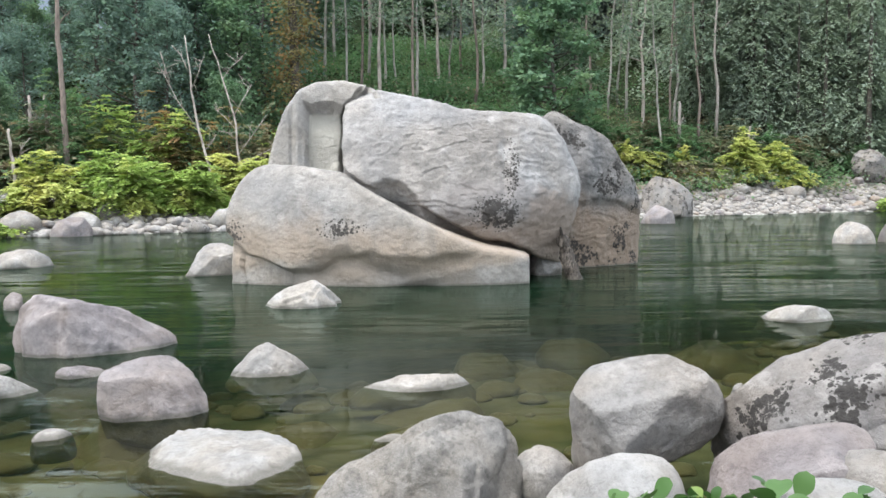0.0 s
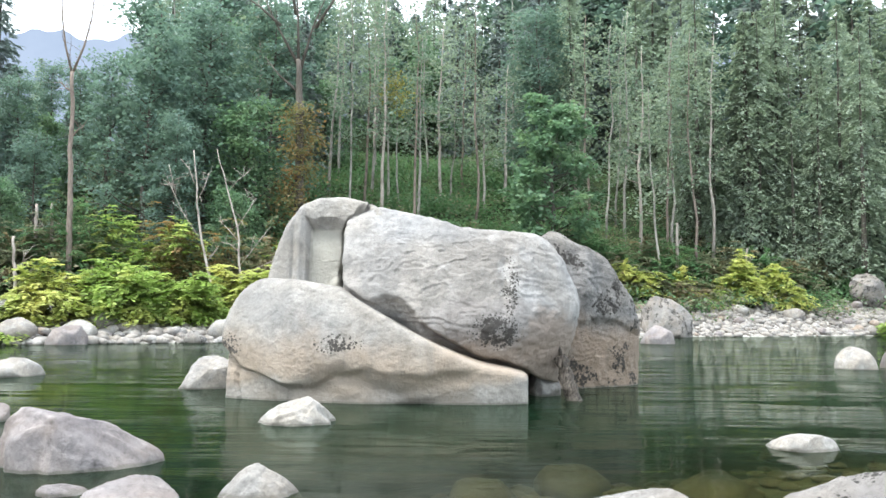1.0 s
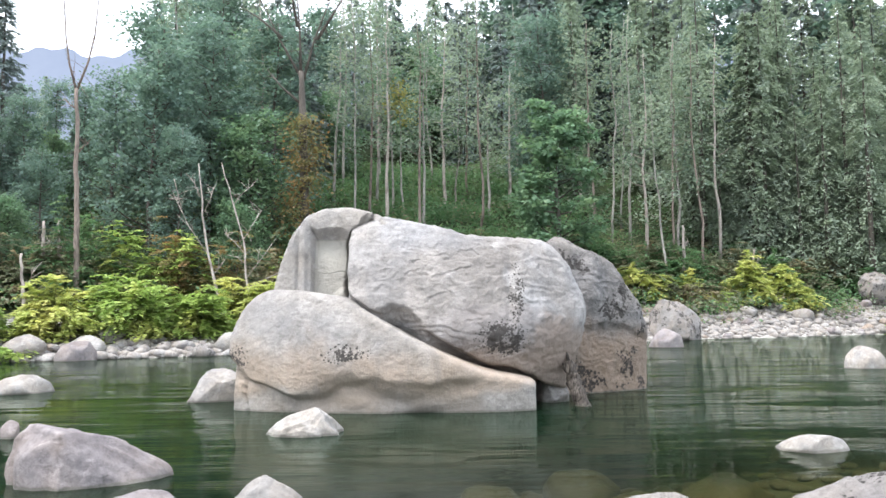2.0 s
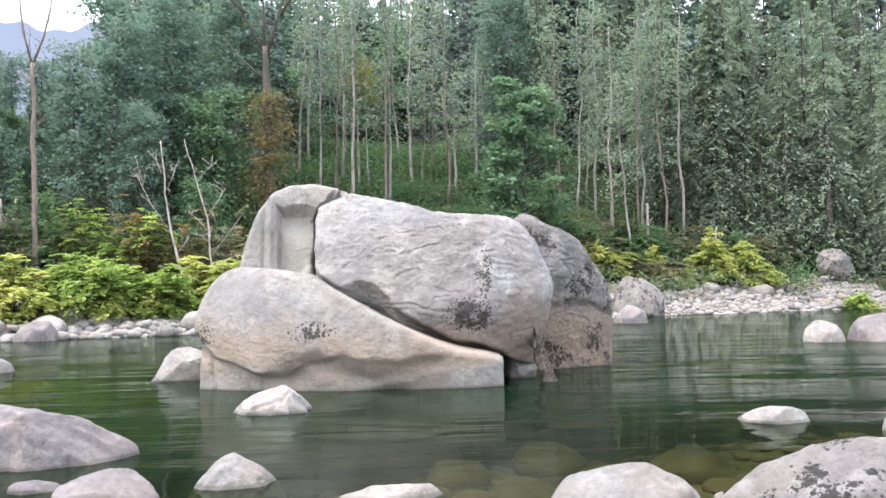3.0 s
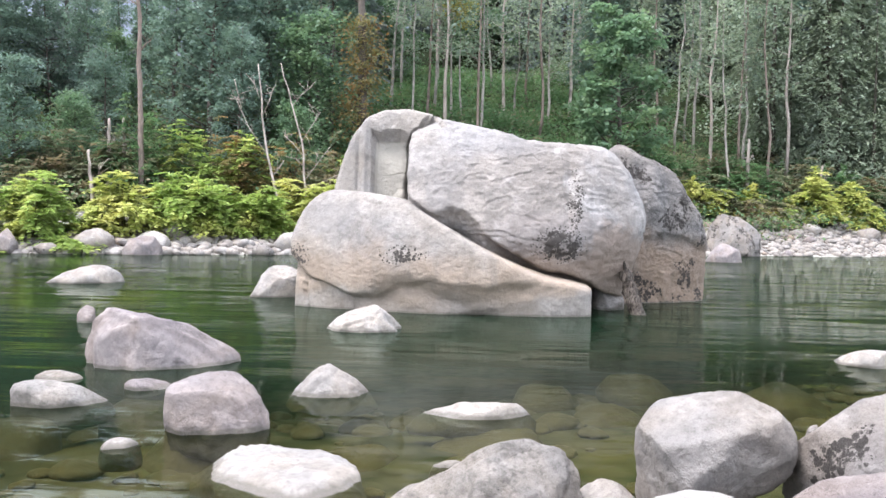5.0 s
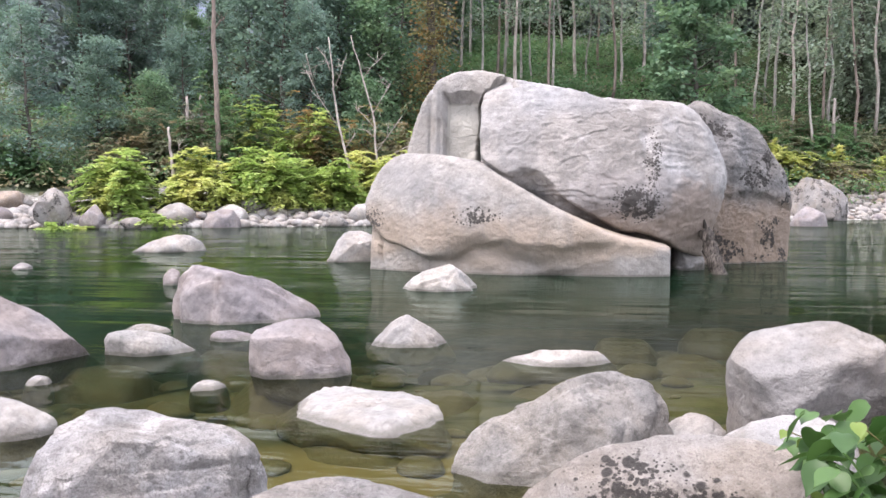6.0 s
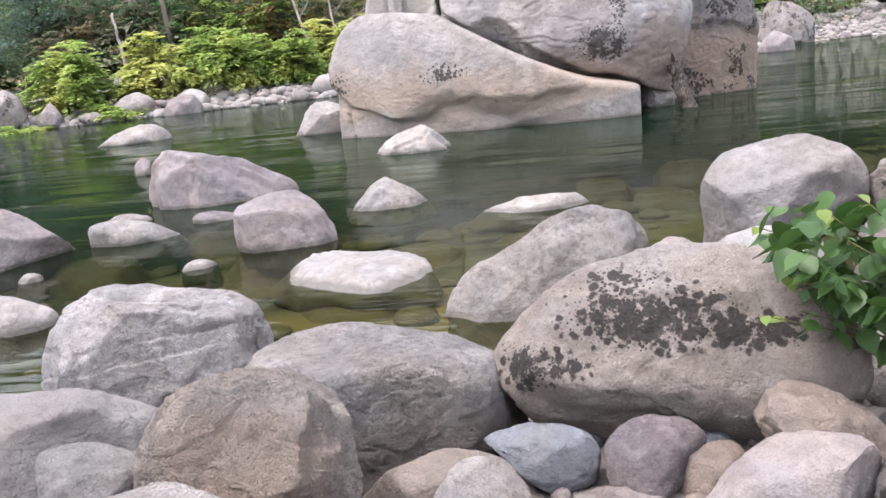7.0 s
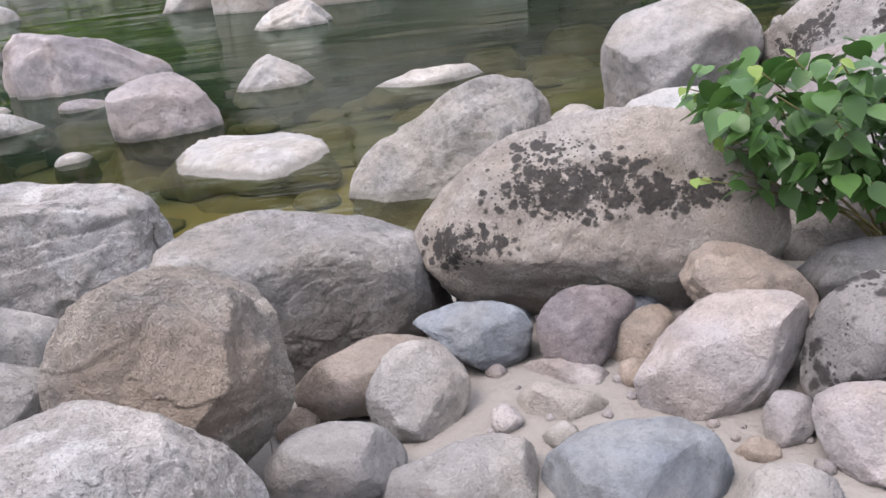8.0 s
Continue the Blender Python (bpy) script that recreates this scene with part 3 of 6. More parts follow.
def carved(label, material, place, core, field, seed, level=7, rough=1.0, flakes=0.0):
    """A block whose surface is where field turns positive on the way out from its core; then weathered along the normal."""
    way, faces = ball(level)
    way = way + (0, -0.6, 0)
    way = way / np.linalg.norm(way, axis=1)[:, None]
    core = np.array(core)
    near, far = np.zeros(len(way)), np.full(len(way), 9.0)
    for r in np.linspace(0.15, 8.0, 70)[::-1]:
        far = np.where(field(core + way * r) > 0, r, far)
    near = np.maximum(far - 0.13, 0)
    for k in range(10):
        r = (near + far) / 2
        out = field(core + way * r[:, None]) > 0
        far, near = np.where(out, r, far), np.where(out, near, r)
    p = core + way * far[:, None]
    e = 0.03
    n = np.stack([field(p + e * np.eye(3)[k]) - field(p - e * np.eye(3)[k]) for k in range(3)], 1)
    n /= np.linalg.norm(n, axis=1)[:, None] + 1e-9
    h = 0.055 * fbm(p * 0.75, seed, 3) + 0.022 * fbm(p * 2.4, seed + 3, 3) + 0.009 * fbm(p * 8.0, seed + 6, 3)
    # fine old cracks
    h -= 0.03 * np.clip(0.05 - np.abs(fbm(p * (0.55, 0.55, 0.8), seed + 8, 3)), 0, 0.05) * 20 * np.clip(fbm(p * 0.7, seed + 15, 2) + 0.1, 0, 1)
    # shells that have flaked away, long and low
    s = 1.7 * fbm(p * (0.75, 0.75, 1.9), seed + 11, 4)
    fr = s - np.floor(s)
    t = np.clip(fr / 0.1, 0, 1)
    h += flakes * (t * t * (3 - 2 * t) - fr)
    p = p + n * (rough * h)[:, None]
    ob = new("great_boulder", mesh("great_boulder", p - np.array(place), faces, ROCK[material]))
    ob.location = place
    return tagged(ob, label, "boulder", "blocks of the great boulder")


def lower_front(x):
    return 17.2 + 0.065 * (x + 0.6) ** 2


CREASE = ((-5.4, 1.4), (-4.9, 1.1), (-4.4, 0.74), (-3.8, 0.46), (-3.3, 0.30), (-2.8, 0.42), (-2.4, 0.62), (-1.8, 0.74), (-1.0, 0.66), (0.0, 0.68), (0.6, 0.74), (1.9, 0.62))


def lower_field(p):
    """A whale-backed block that slopes down to the right; its front overhangs a water-worn foot with scoops."""
    x, y, z = p.T
    top = curve(x, ((-5.6, 2.3), (-4.5, 2.72), (-3.9, 2.75), (-3.1, 2.66), (-2.3, 2.52), (-1.76, 2.20), (-1.1, 1.81), (-0.44, 1.43), (0.36, 1.06), (0.89, 0.85), (1.88, 0.66), (2.4, 0.62)))
    left = curve(z, ((-0.8, -4.3), (0.3, -4.45), (0.75, -4.7), (1.2, -5.05), (1.66, -5.08), (2.2, -4.86), (2.7, -4.5)))
    line = curve(x, CREASE) + 0.04 * np.sin(x * 3.1) + 0.03 * np.sin(x * 7.7 + 1)
    front = lower_front(x) + 0.16 * ramp_up(z - 0.8) + 0.16 * np.clip(z - 1.2, 0, 3) ** 2 + 0.15 * np.clip(0.72 - z, 0, 2) * smooth(-3.2, -2.4, x)
    worn = smooth(line + 0.05, line - 0.13, z) * smooth(0.9, 0.1, x)
    front = front + worn * (0.08 + 0.36 * smooth(-2.9, -3.9, x))
    for cx, cz, rx, rz, deep in ((-2.75, 0.20, 0.42, 0.22, 0.16), (-2.05, 0.48, 0.5, 0.2, 0.16), (-1.0, 0.36, 0.75, 0.2, 0.12), (-0.6, 0.02, 0.5, 0.16, 0.2), (0.3, 0.45, 0.5, 0.14, 0.07)):
        front = front + deep * np.exp(-(((x - cx) / rx) ** 2) - ((z - cz - 0.12 * np.sin(2 * x)) / rz) ** 2)
    body = meet(z - top, left - x, y - 21.6, -1.2 - z, soft=0.42)
    return meet(meet(body, front - y, soft=0.18), x - 1.93, soft=0.06)


def foot_field(p):
    x, y, z = p.T
    front = lower_front(x) + 0.10 + 0.14 * np.exp(-(((x + 4.52 + 0.05 * np.sin(4 * z)) / 0.03) ** 2)) + 0.05 * smooth(-4.1, -3.6, x) + 0.4 * smooth(-3.7, -2.7, x) + 0.05 * smooth(0.6, 0.7, z)
    return meet(front - y, -4.93 + 0.08 * z - x, x + 2.5, y - 20.4, -1.2 - z, z - 1.1, soft=0.10)


def slab_field(p):
    """Upright: a rounded column, then a panel broken out below a thick cap."""
    x, y, z = p.T
    left = curve(z, ((2.2, -4.2), (2.74, -4.15), (3.28, -4.02), (3.96, -3.82), (4.3, -3.7)))
    top = curve(x, ((-4.4, 3.9), (-3.8, 4.36), (-3.43, 4.60), (-3.02, 4.78), (-2.35, 4.80), (-1.67, 4.66), (-1.2, 4.3)))
    brow = 4.0 + 0.04 * np.sin(9 * x) + 0.05 * np.sin(4 * x + 1)
    front = 19.22 + 0.10 * (z - 2.6) + 0.12 * np.clip(z - 3.6, 0, 2) ** 2 + 0.6 * np.exp(-(((x + 2.37 + 0.03 * np.sin(5 * z)) / 0.05) ** 2)) * smooth(3.98, 3.85, z) - 0.07 * np.exp(-(((x + 3.42) / 0.07) ** 2)) + 0.05 * np.exp(-(((x + 3.58) / 0.05) ** 2))
    panel = smooth(-3.26, -3.14, x) * smooth(brow + 0.03, brow - 0.03, z)
    front = front + 0.26 * panel + 0.10 * panel * smooth(3.4, 4.0, z)
    # a chip left standing at the foot of the panel
    front = front - 0.16 * smooth(0.02, -0.02, z - 2.62 - 0.75 * (x + 2.72)) * smooth(-2.8, -2.75, x)
    return meet(meet(z - top, left - x, y - 22.0, 2.0 - z, x + 1.2, soft=0.45), front - y, soft=0.16)


def upper_field(p):
    """The upper block: a leaning face with a dip in its back, a blunt rib, and an overhang above the split."""
    x, y, z = p.T
    top = curve(x, ((-3.0, 4.0), (-2.25, 4.30), (-1.56, 4.60), (-0.45, 4.36), (0.37, 4.07), (1.6, 3.99), (2.37, 3.90), (2.9, 3.55), (3.6, 2.9)))
    low = curve(x, ((-2.7, 2.8), (-2.28, 2.62), (-1.78, 2.27), (-1.07, 2.02), (-0.42, 1.74), (0.09, 1.42), (0.87, 1.04), (1.6, 0.88), (1.95, 0.72), (2.3, 0.46), (2.85, 0.30), (3.2, 0.5)), 0.03)
    right = curve(z, ((0.2, 2.90), (0.98, 3.12), (1.52, 3.28), (2.2, 3.38), (2.6, 3.28), (3.15, 3.05), (3.6, 2.9)))
    rib = x - 1.72 - 0.05 * np.sin(2.2 * z)
    front = 18.3 + 0.06 * (z - 1.5) + 0.11 * np.clip(z - 1.4, 0, 4) ** 2 + 0.30 * np.clip(2.0 - z, 0, 3) ** 1.5 + 0.5 * ramp_up(rib, 0.12) + 0.04 * ramp_up(-1.3 - x)
    front = front + 0.10 * np.exp(-(((rib + 0.22) / 0.16) ** 2)) * smooth(1.6, 2.3, z) - 0.10 * np.exp(-(((x - 0.9) / 0.9) ** 2) - ((z - 1.6) / 0.5) ** 2)
    back = y - front
    low = low - 0.5 * smooth(0.16 + 0.4 * smooth(-0.6, 0.8, x), 0.30 + 0.4 * smooth(-0.6, 0.8, x), back) * smooth(2.2, 1.95, x)
    chip = -0.2 * (x + 1.1) - 0.72 * (y - 18.62) - 0.66 * (z - 2.2) - 0.8 * (x + 1.1) ** 2
    body = meet(z - top, x - right, y - 22.4, soft=0.36)
    body = meet(body, front - y, soft=0.34)
    body = meet(body, -2.31 - x, soft=0.10)
    return meet(meet(body, low - z, soft=0.08), chip, soft=0.03)


def rear_field(p):
    """The dark block behind: a crest that falls to the right, a ledge, and a brown waisted foot."""
    x, y, z = p.T
    top = curve(x, ((1.2, 3.2), (2.3, 3.5), (2.7, 3.92), (3.0, 4.16), (3.18, 4.16), (3.76, 3.88), (4.43, 3.66), (4.92, 3.18), (5.34, 2.60), (5.8, 1.9)), 0.04)
    right = curve(z, ((-1.0, 5.55), (0.3, 5.58), (1.3, 5.62), (1.75, 5.54), (2.3, 5.44), (3.0, 4.95)))
    ledge = 1.95 - 0.16 * (x - 3.0) + 0.10 * np.sin(3.1 * x)
    front = 20.7 + 0.5 * (x - 2.6) + 0.3 * np.clip(x - 4.4, 0, 3) ** 2 + 0.10 * smooth(1.0, 0.2, z)
    front = front - 0.13 * smooth(ledge - 0.12, ledge + 0.10, z) + 0.22 * np.clip(z - 2.1, 0, 4) ** 1.6 - 0.25 * np.exp(-(((x - 3.9) / 0.25) ** 2)) * smooth(2.0, 2.6, z)
    return meet(meet(z - top, x - right, 2.2 - x, y - 27.0, -1.2 - z, soft=0.24), front - y, soft=0.3)


carved("huge pale lower block of the split boulder, tan near the water", "lower", (-1.49, 19.2, 0.86), (-1.9, 20.0, 0.9), lower_field, 11, 7, 0.6, 0.012)
carved("pale undercut foot of the split boulder in the water", "lower", (-1.49, 19.3, 0.86), (-3.7, 19.3, 0.1), foot_field, 12, 6, 0.7)
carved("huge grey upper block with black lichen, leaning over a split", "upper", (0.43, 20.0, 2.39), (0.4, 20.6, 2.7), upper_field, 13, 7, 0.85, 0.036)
carved("dark rear block of the great boulder with a brown foot", "back", (3.83, 22.62, 1.54), (3.6, 24.2, 1.8), rear_field, 14, 7, 1.0, 0.03)
carved("upright pale slab with a broken-out panel under a cap", "slab", (-2.70, 20.6, 3.38), (-2.8, 20.4, 3.3), slab_field, 15, 7, 0.6, 0.012)
rock("wedged_rock", "small pale rock wedged in shade under the great boulder", "grey", (2.55, 19.7, -0.05), -6.3, 0, 0.55,
     (0.38, 0.5, 0.62, 0.66, 0.66, 0.55, 0.45, 0.5, 0.62, 0.62, 0.49, 0.42), 15, 5, 16)


def drift_log():
    rng = np.random.default_rng(5)
    pts = np.linspace((2.82, 18.95, 0.98), (3.14, 18.35, -0.3), 12) + rng.normal(0, 0.012, (12, 3))
    log = new("drift_log")
    log.location = pts[-1]
    body, f = tube(pts - pts[-1], np.linspace(0.13, 0.21, 12) * (1, 1.1, 0.9, 1, 1.05, 0.92, 1, 1.06, 1, 0.95, 1, 1), 12, rng, 0.22)
    part("trunk", mesh("trunk", body, f, BARK["drift"]), log)
    for k in range(3):
        a = pts[1 + k] - pts[-1] + rng.normal(0, 0.05, 3)
        tip = a + np.array([-0.05 + 0.07 * k, 0.02, 0.28])
        sv, sf = tube([a, (a + tip) / 2, tip], [0.05, 0.035, 0.006], 6, rng, 0.2)
        part("splinter", mesh("splinter", sv, sf, BARK["drift"]), log)
    return tagged(log, "dark splintered drift log wedged against the great boulder", "log")


drift_log()

# ---- rocks in the river and on the shore ----
rock("river_boulder", "blocky mauve-grey boulder standing in shallow water", "mauve", (-4.63, 10.59, 0.15), 23.6, -8.2, 0.54,
     (1.04, 0.99, 0.86, 0.68, 0.46, 0.42, 0.62, 0.83, 0.97, 1.05, 1.07, 1.07, 1.04, 1.08, 1.07, 0.99, 0.84, 0.7, 0.62, 0.72, 0.93, 1.07, 1.14, 1.13), 16, 5, 100, cuts=((0, -0.4, 0.92, 0.74), (-0.75, -0.65, 0.1, 0.55), (0.35, -0.8, 0.45, 0.6)))
rock("river_rock", "small grey rock behind a blocky boulder", "mauve", (-7.87, 14.56, -0.02), 28.3, 0, 0.18,
     (0.16, 0.23, 0.28, 0.31, 0.32, 0.33, 0.34, 0.33, 0.3, 0.25, 0.22, 0.2, 0.16, 0.22, 0.28, 0.33, 0.35, 0.35, 0.34, 0.36, 0.35, 0.32, 0.27, 0.2), 14, 4, 101, cuts=())
rock("river_boulder", "rounded violet-grey rock with a pale foot in the water", "mauve", (-2.75, 7.4, 0.04), 20.2, -12.4, 0.37,
     (0.48, 0.48, 0.45, 0.46, 0.49, 0.5, 0.47, 0.47, 0.53, 0.56, 0.54, 0.53, 0.48, 0.46, 0.51, 0.53, 0.51, 0.46, 0.47, 0.54, 0.58, 0.58, 0.56, 0.54), 14, 5, 102, cuts=((0.1, -0.6, 0.8, 0.7), (-0.1, -0.95, -0.3, 0.8), (0.7, -0.6, 0.3, 0.85)))
rock("river_rock", "low violet-grey chip of rock in the water", "mauve", (-3.51, 9.37, -0.11), 20.4, -10.7, 0.08,
     (0.17, 0.22, 0.25, 0.27, 0.26, 0.25, 0.26, 0.27, 0.29, 0.29, 0.27, 0.23, 0.17, 0.2, 0.25, 0.27, 0.28, 0.27, 0.26, 0.29, 0.3, 0.28, 0.25, 0.2), 13, 4, 103, cuts=())
rock("river_rock", "thin flat grey slab lying in the shallows", "mauve", (-4.08, 8.93, -0.07), 24.6, -11.1, 0.16,
     (0.31, 0.27, 0.25, 0.23, 0.2, 0.17, 0.18, 0.23, 0.27, 0.32, 0.34, 0.33, 0.31, 0.31, 0.32, 0.3, 0.27, 0.21, 0.18, 0.25, 0.3, 0.33, 0.33, 0.33), 13, 4, 104, cuts=())
rock("river_rock", "wedge-shaped grey rock breaking the water", "grey", (-4.63, 8.09, 0), 29.2, -9.3, 0.26,
     (0.53, 0.46, 0.36, 0.28, 0.2, 0.19, 0.25, 0.34, 0.44, 0.51, 0.55, 0.55, 0.53, 0.57, 0.57, 0.53, 0.45, 0.34, 0.25, 0.33, 0.44, 0.52, 0.56, 0.57), 15, 4, 105, cuts=((0, -0.5, 0.85, 0.75), (0.1, -1, -0.3, 0.75)))
rock("river_rock", "flat grey rock top just above the water", "grey", (-5.36, 9.25, -0.07), 29.3, -8.2, 0.15,
     (0.3, 0.27, 0.26, 0.24, 0.21, 0.17, 0.18, 0.22, 0.27, 0.31, 0.32, 0.31, 0.3, 0.32, 0.31, 0.29, 0.24, 0.18, 0.18, 0.24, 0.28, 0.31, 0.31, 0.32), 13, 4, 106, cuts=())
rock("river_boulder", "sloping mauve-grey boulder with a wet foot", "mauve", (-5.93, 7.33, 0.23), 38.4, -7.9, 0.5,
     (1.01, 0.88, 0.68, 0.43, 0.39, 0.45, 0.5, 0.51, 0.57, 0.67, 0.77, 0.86, 1.01, 1.1, 1.11, 1.05, 0.91, 0.72, 0.5, 0.65, 0.85, 1, 1.08, 1.08), 14, 5, 107, cuts=((0.2, -0.7, 0.7, 0.72), (0.3, -0.95, -0.1, 0.8)))
rock("river_rock", "small pale rock tip above the water", "pale", (-4.89, 6.47, -0.06), 36.1, -10.9, 0.08,
     (0.14, 0.13, 0.15, 0.16, 0.15, 0.14, 0.15, 0.15, 0.14, 0.13, 0.13, 0.12, 0.14, 0.17, 0.18, 0.19, 0.18, 0.16, 0.15, 0.18, 0.19, 0.2, 0.19, 0.17), 11, 4, 108, cuts=())
rock("river_rock", "small white rock tip above the water", "white", (-3.29, 6.55, -0.07), 25.6, -12.1, 0.09,
     (0.19, 0.17, 0.17, 0.17, 0.16, 0.15, 0.15, 0.16, 0.16, 0.17, 0.17, 0.17, 0.19, 0.21, 0.22, 0.22, 0.2, 0.16, 0.15, 0.17, 0.2, 0.22, 0.22, 0.21), 11, 4, 109, cuts=())
rock("river_boulder", "flat bleached white rock with a notch", "white", (-1.72, 6.04, -0.065), 0, -90, 0.15,
     (0.75, 0.64, 0.48, 0.48, 0.54, 0.66, 0.74, 0.76, 0.78, 0.84, 0.9, 0.9, 0.92, 0.88, 0.76, 0.56, 0.58, 0.68, 0.74, 0.74, 0.76, 0.83, 0.85, 0.82), 15, 5, 110, cuts=((0.12, -1, 0.2, 0.8), (-0.2, -1, -0.3, 0.76), (0.6, -0.9, -0.3, 0.72), (-0.7, -0.7, 0.2, 0.8)))
rock("river_rock", "pale cone-shaped rock standing in the water", "pale", (-1.96, 8.99, 0.04), 12.2, -11.2, 0.26,
     (0.54, 0.46, 0.35, 0.27, 0.23, 0.27, 0.29, 0.3, 0.31, 0.32, 0.39, 0.48, 0.54, 0.57, 0.56, 0.52, 0.43, 0.33, 0.29, 0.37, 0.48, 0.55, 0.59, 0.58), 16, 5, 111, cuts=((-0.5, -0.75, 0.45, 0.62), (0.5, -0.7, 0.5, 0.62), (0, -0.95, 0.3, 0.8)))
rock("river_rock", "long low bleached rock ridge above the water", "white", (-0.35, 8.14, -0.05), 1.9, -13.2, 0.2,
     (0.92, 0.86, 0.8, 0.66, 0.52, 0.36, 0.18, 0.2, 0.34, 0.46, 0.61, 0.73, 0.8, 0.82, 0.78, 0.69, 0.55, 0.37, 0.18, 0.34, 0.52, 0.67, 0.76, 0.81), 13, 4, 112, cuts=())
rock("river_rock", "tiny white rock tip above the water", "white", (-0.48, 6.35, -0.07), 3.9, -16.9, 0.06,
     (0.17, 0.18, 0.2, 0.19, 0.18, 0.16, 0.14, 0.11, 0.13, 0.14, 0.14, 0.14, 0.17, 0.2, 0.21, 0.21, 0.2, 0.17, 0.14, 0.17, 0.2, 0.22, 0.21, 0.2), 11, 4, 113, cuts=())
rock("river_rock", "low pale rock in the green channel", "pale", (-12.8, 23.73, 0.13), 27.9, 0, 0.59,
     (1.38, 1.25, 1.03, 0.8, 0.64, 0.52, 0.4, 0.34, 0.45, 0.75, 1.04, 1.25, 1.38, 1.42, 1.35, 1.2, 0.97, 0.66, 0.4, 0.69, 0.98, 1.22, 1.37, 1.42), 13, 4, 114, cuts=())
rock("river_rock", "tiny pale rock in the green channel", "pale", (-13.1, 17.17, -0.03), 36.9, 0, 0.16,
     (0.26, 0.27, 0.27, 0.25, 0.21, 0.2, 0.2, 0.19, 0.17, 0.18, 0.19, 0.21, 0.26, 0.28, 0.29, 0.28, 0.25, 0.2, 0.2, 0.25, 0.29, 0.31, 0.3, 0.28), 11, 4, 115, cuts=())
rock("river_rock", "pale rock with a bright top before the great boulder", "white", (-2.55, 14.5, 0.09), 9.8, 0, 0.4,
     (0.84, 0.75, 0.61, 0.47, 0.42, 0.41, 0.37, 0.31, 0.37, 0.44, 0.57, 0.73, 0.84, 0.89, 0.89, 0.82, 0.69, 0.52, 0.37, 0.45, 0.63, 0.76, 0.85, 0.87), 15, 5, 116, cuts=((-0.3, -0.45, 0.84, 0.52), (0.8, -0.55, 0.2, 0.5), (-0.5, -0.85, 0.1, 0.62)))
rock("river_boulder", "pale sloping rock beside the great boulder", "pale", (-5.79, 20.93, 0.22), 15.4, 0, 0.52,
     (1.05, 0.9, 0.9, 0.84, 0.72, 0.56, 0.58, 0.65, 0.67, 0.65, 0.67, 0.88, 1.05, 1.15, 1.17, 1.11, 0.97, 0.77, 0.58, 0.83, 1.03, 1.15, 1.2, 1.17), 14, 5, 117, cuts=((-0.1, -0.5, 0.86, 0.7), (0.1, -1, 0, 0.75)))
rock("river_rock", "flat white rock in the deep channel", "white", (5.39, 12.2, -0.01), -24, -8, 0.36,
     (0.65, 0.6, 0.5, 0.46, 0.39, 0.3, 0.23, 0.22, 0.27, 0.37, 0.47, 0.58, 0.65, 0.67, 0.65, 0.58, 0.48, 0.34, 0.23, 0.28, 0.42, 0.54, 0.62, 0.65), 13, 4, 118, cuts=())
rock("river_rock", "round pale rock far out in the river", "pale", (15.25, 29.53, 0.12), -27.4, 0, 0.67,
     (0.77, 0.75, 0.68, 0.65, 0.67, 0.65, 0.72, 0.76, 0.74, 0.72, 0.72, 0.72, 0.77, 0.93, 1.02, 1.04, 1, 0.88, 0.72, 0.88, 0.99, 1.02, 0.98, 0.89), 9, 4, 119, cuts=())
rock("river_boulder", "broad grey rock far out in the river", "mauve", (17.69, 29.67, 0.18), -30.9, 0, 1.23,
     (1.39, 1.48, 1.48, 1.37, 1.17, 0.89, 0.85, 0.87, 1.05, 1.16, 1.2, 1.33, 1.39, 1.5, 1.52, 1.47, 1.35, 1.14, 0.85, 1.11, 1.36, 1.52, 1.58, 1.53), 11, 4, 120, cuts=())
rock("river_rock", "pale rock in the channel beside the shore", "pale", (6.77, 11.01, -0.02), -31.6, -8.2, 0.25,
     (0.31, 0.32, 0.31, 0.3, 0.35, 0.37, 0.37, 0.35, 0.34, 0.35, 0.33, 0.32, 0.31, 0.37, 0.41, 0.43, 0.44, 0.42, 0.37, 0.34, 0.39, 0.41, 0.4, 0.37), 11, 4, 121, cuts=())
rock("bank_boulder", "angular pale boulder with dark lichen at the far waterline", "lichen", (18.48, 65.41, 0.91), -15.8, 0, 1.52,
     (2.05, 2.11, 2.12, 1.99, 2.07, 2.15, 2.47, 2.63, 2.61, 2.43, 2.39, 2.18, 2.05, 2.44, 2.81, 3.04, 3.05, 2.86, 2.47, 2.72, 2.99, 3.05, 2.91, 2.56), 14, 5, 122, cuts=((-0.5, -0.8, 0.3, 0.72), (0.5, -0.8, 0.2, 0.72)))
rock("bank_boulder", "small pointed pinkish rock at the far waterline", "mauve", (13.86, 51.15, 0.13), -15.2, 0, 0.82,
     (1.1, 1.04, 1.09, 1.08, 0.99, 1.03, 1.11, 1.11, 1.04, 0.9, 0.9, 1.03, 1.1, 1.35, 1.51, 1.56, 1.51, 1.36, 1.11, 1.33, 1.49, 1.54, 1.49, 1.34), 14, 4, 123, cuts=())
rock("bank_boulder", "large round boulder with dark lichen on the gravel bank", "lichen", (43.88, 82, 4.41), -28.2, 0, 1.54,
     (1.77, 1.6, 1.6, 1.52, 1.66, 1.69, 1.81, 1.96, 1.97, 1.91, 1.93, 1.82, 1.77, 1.74, 1.59, 1.64, 1.69, 1.62, 1.81, 1.97, 2, 1.89, 1.91, 1.91), 13, 5, 124, cuts=())
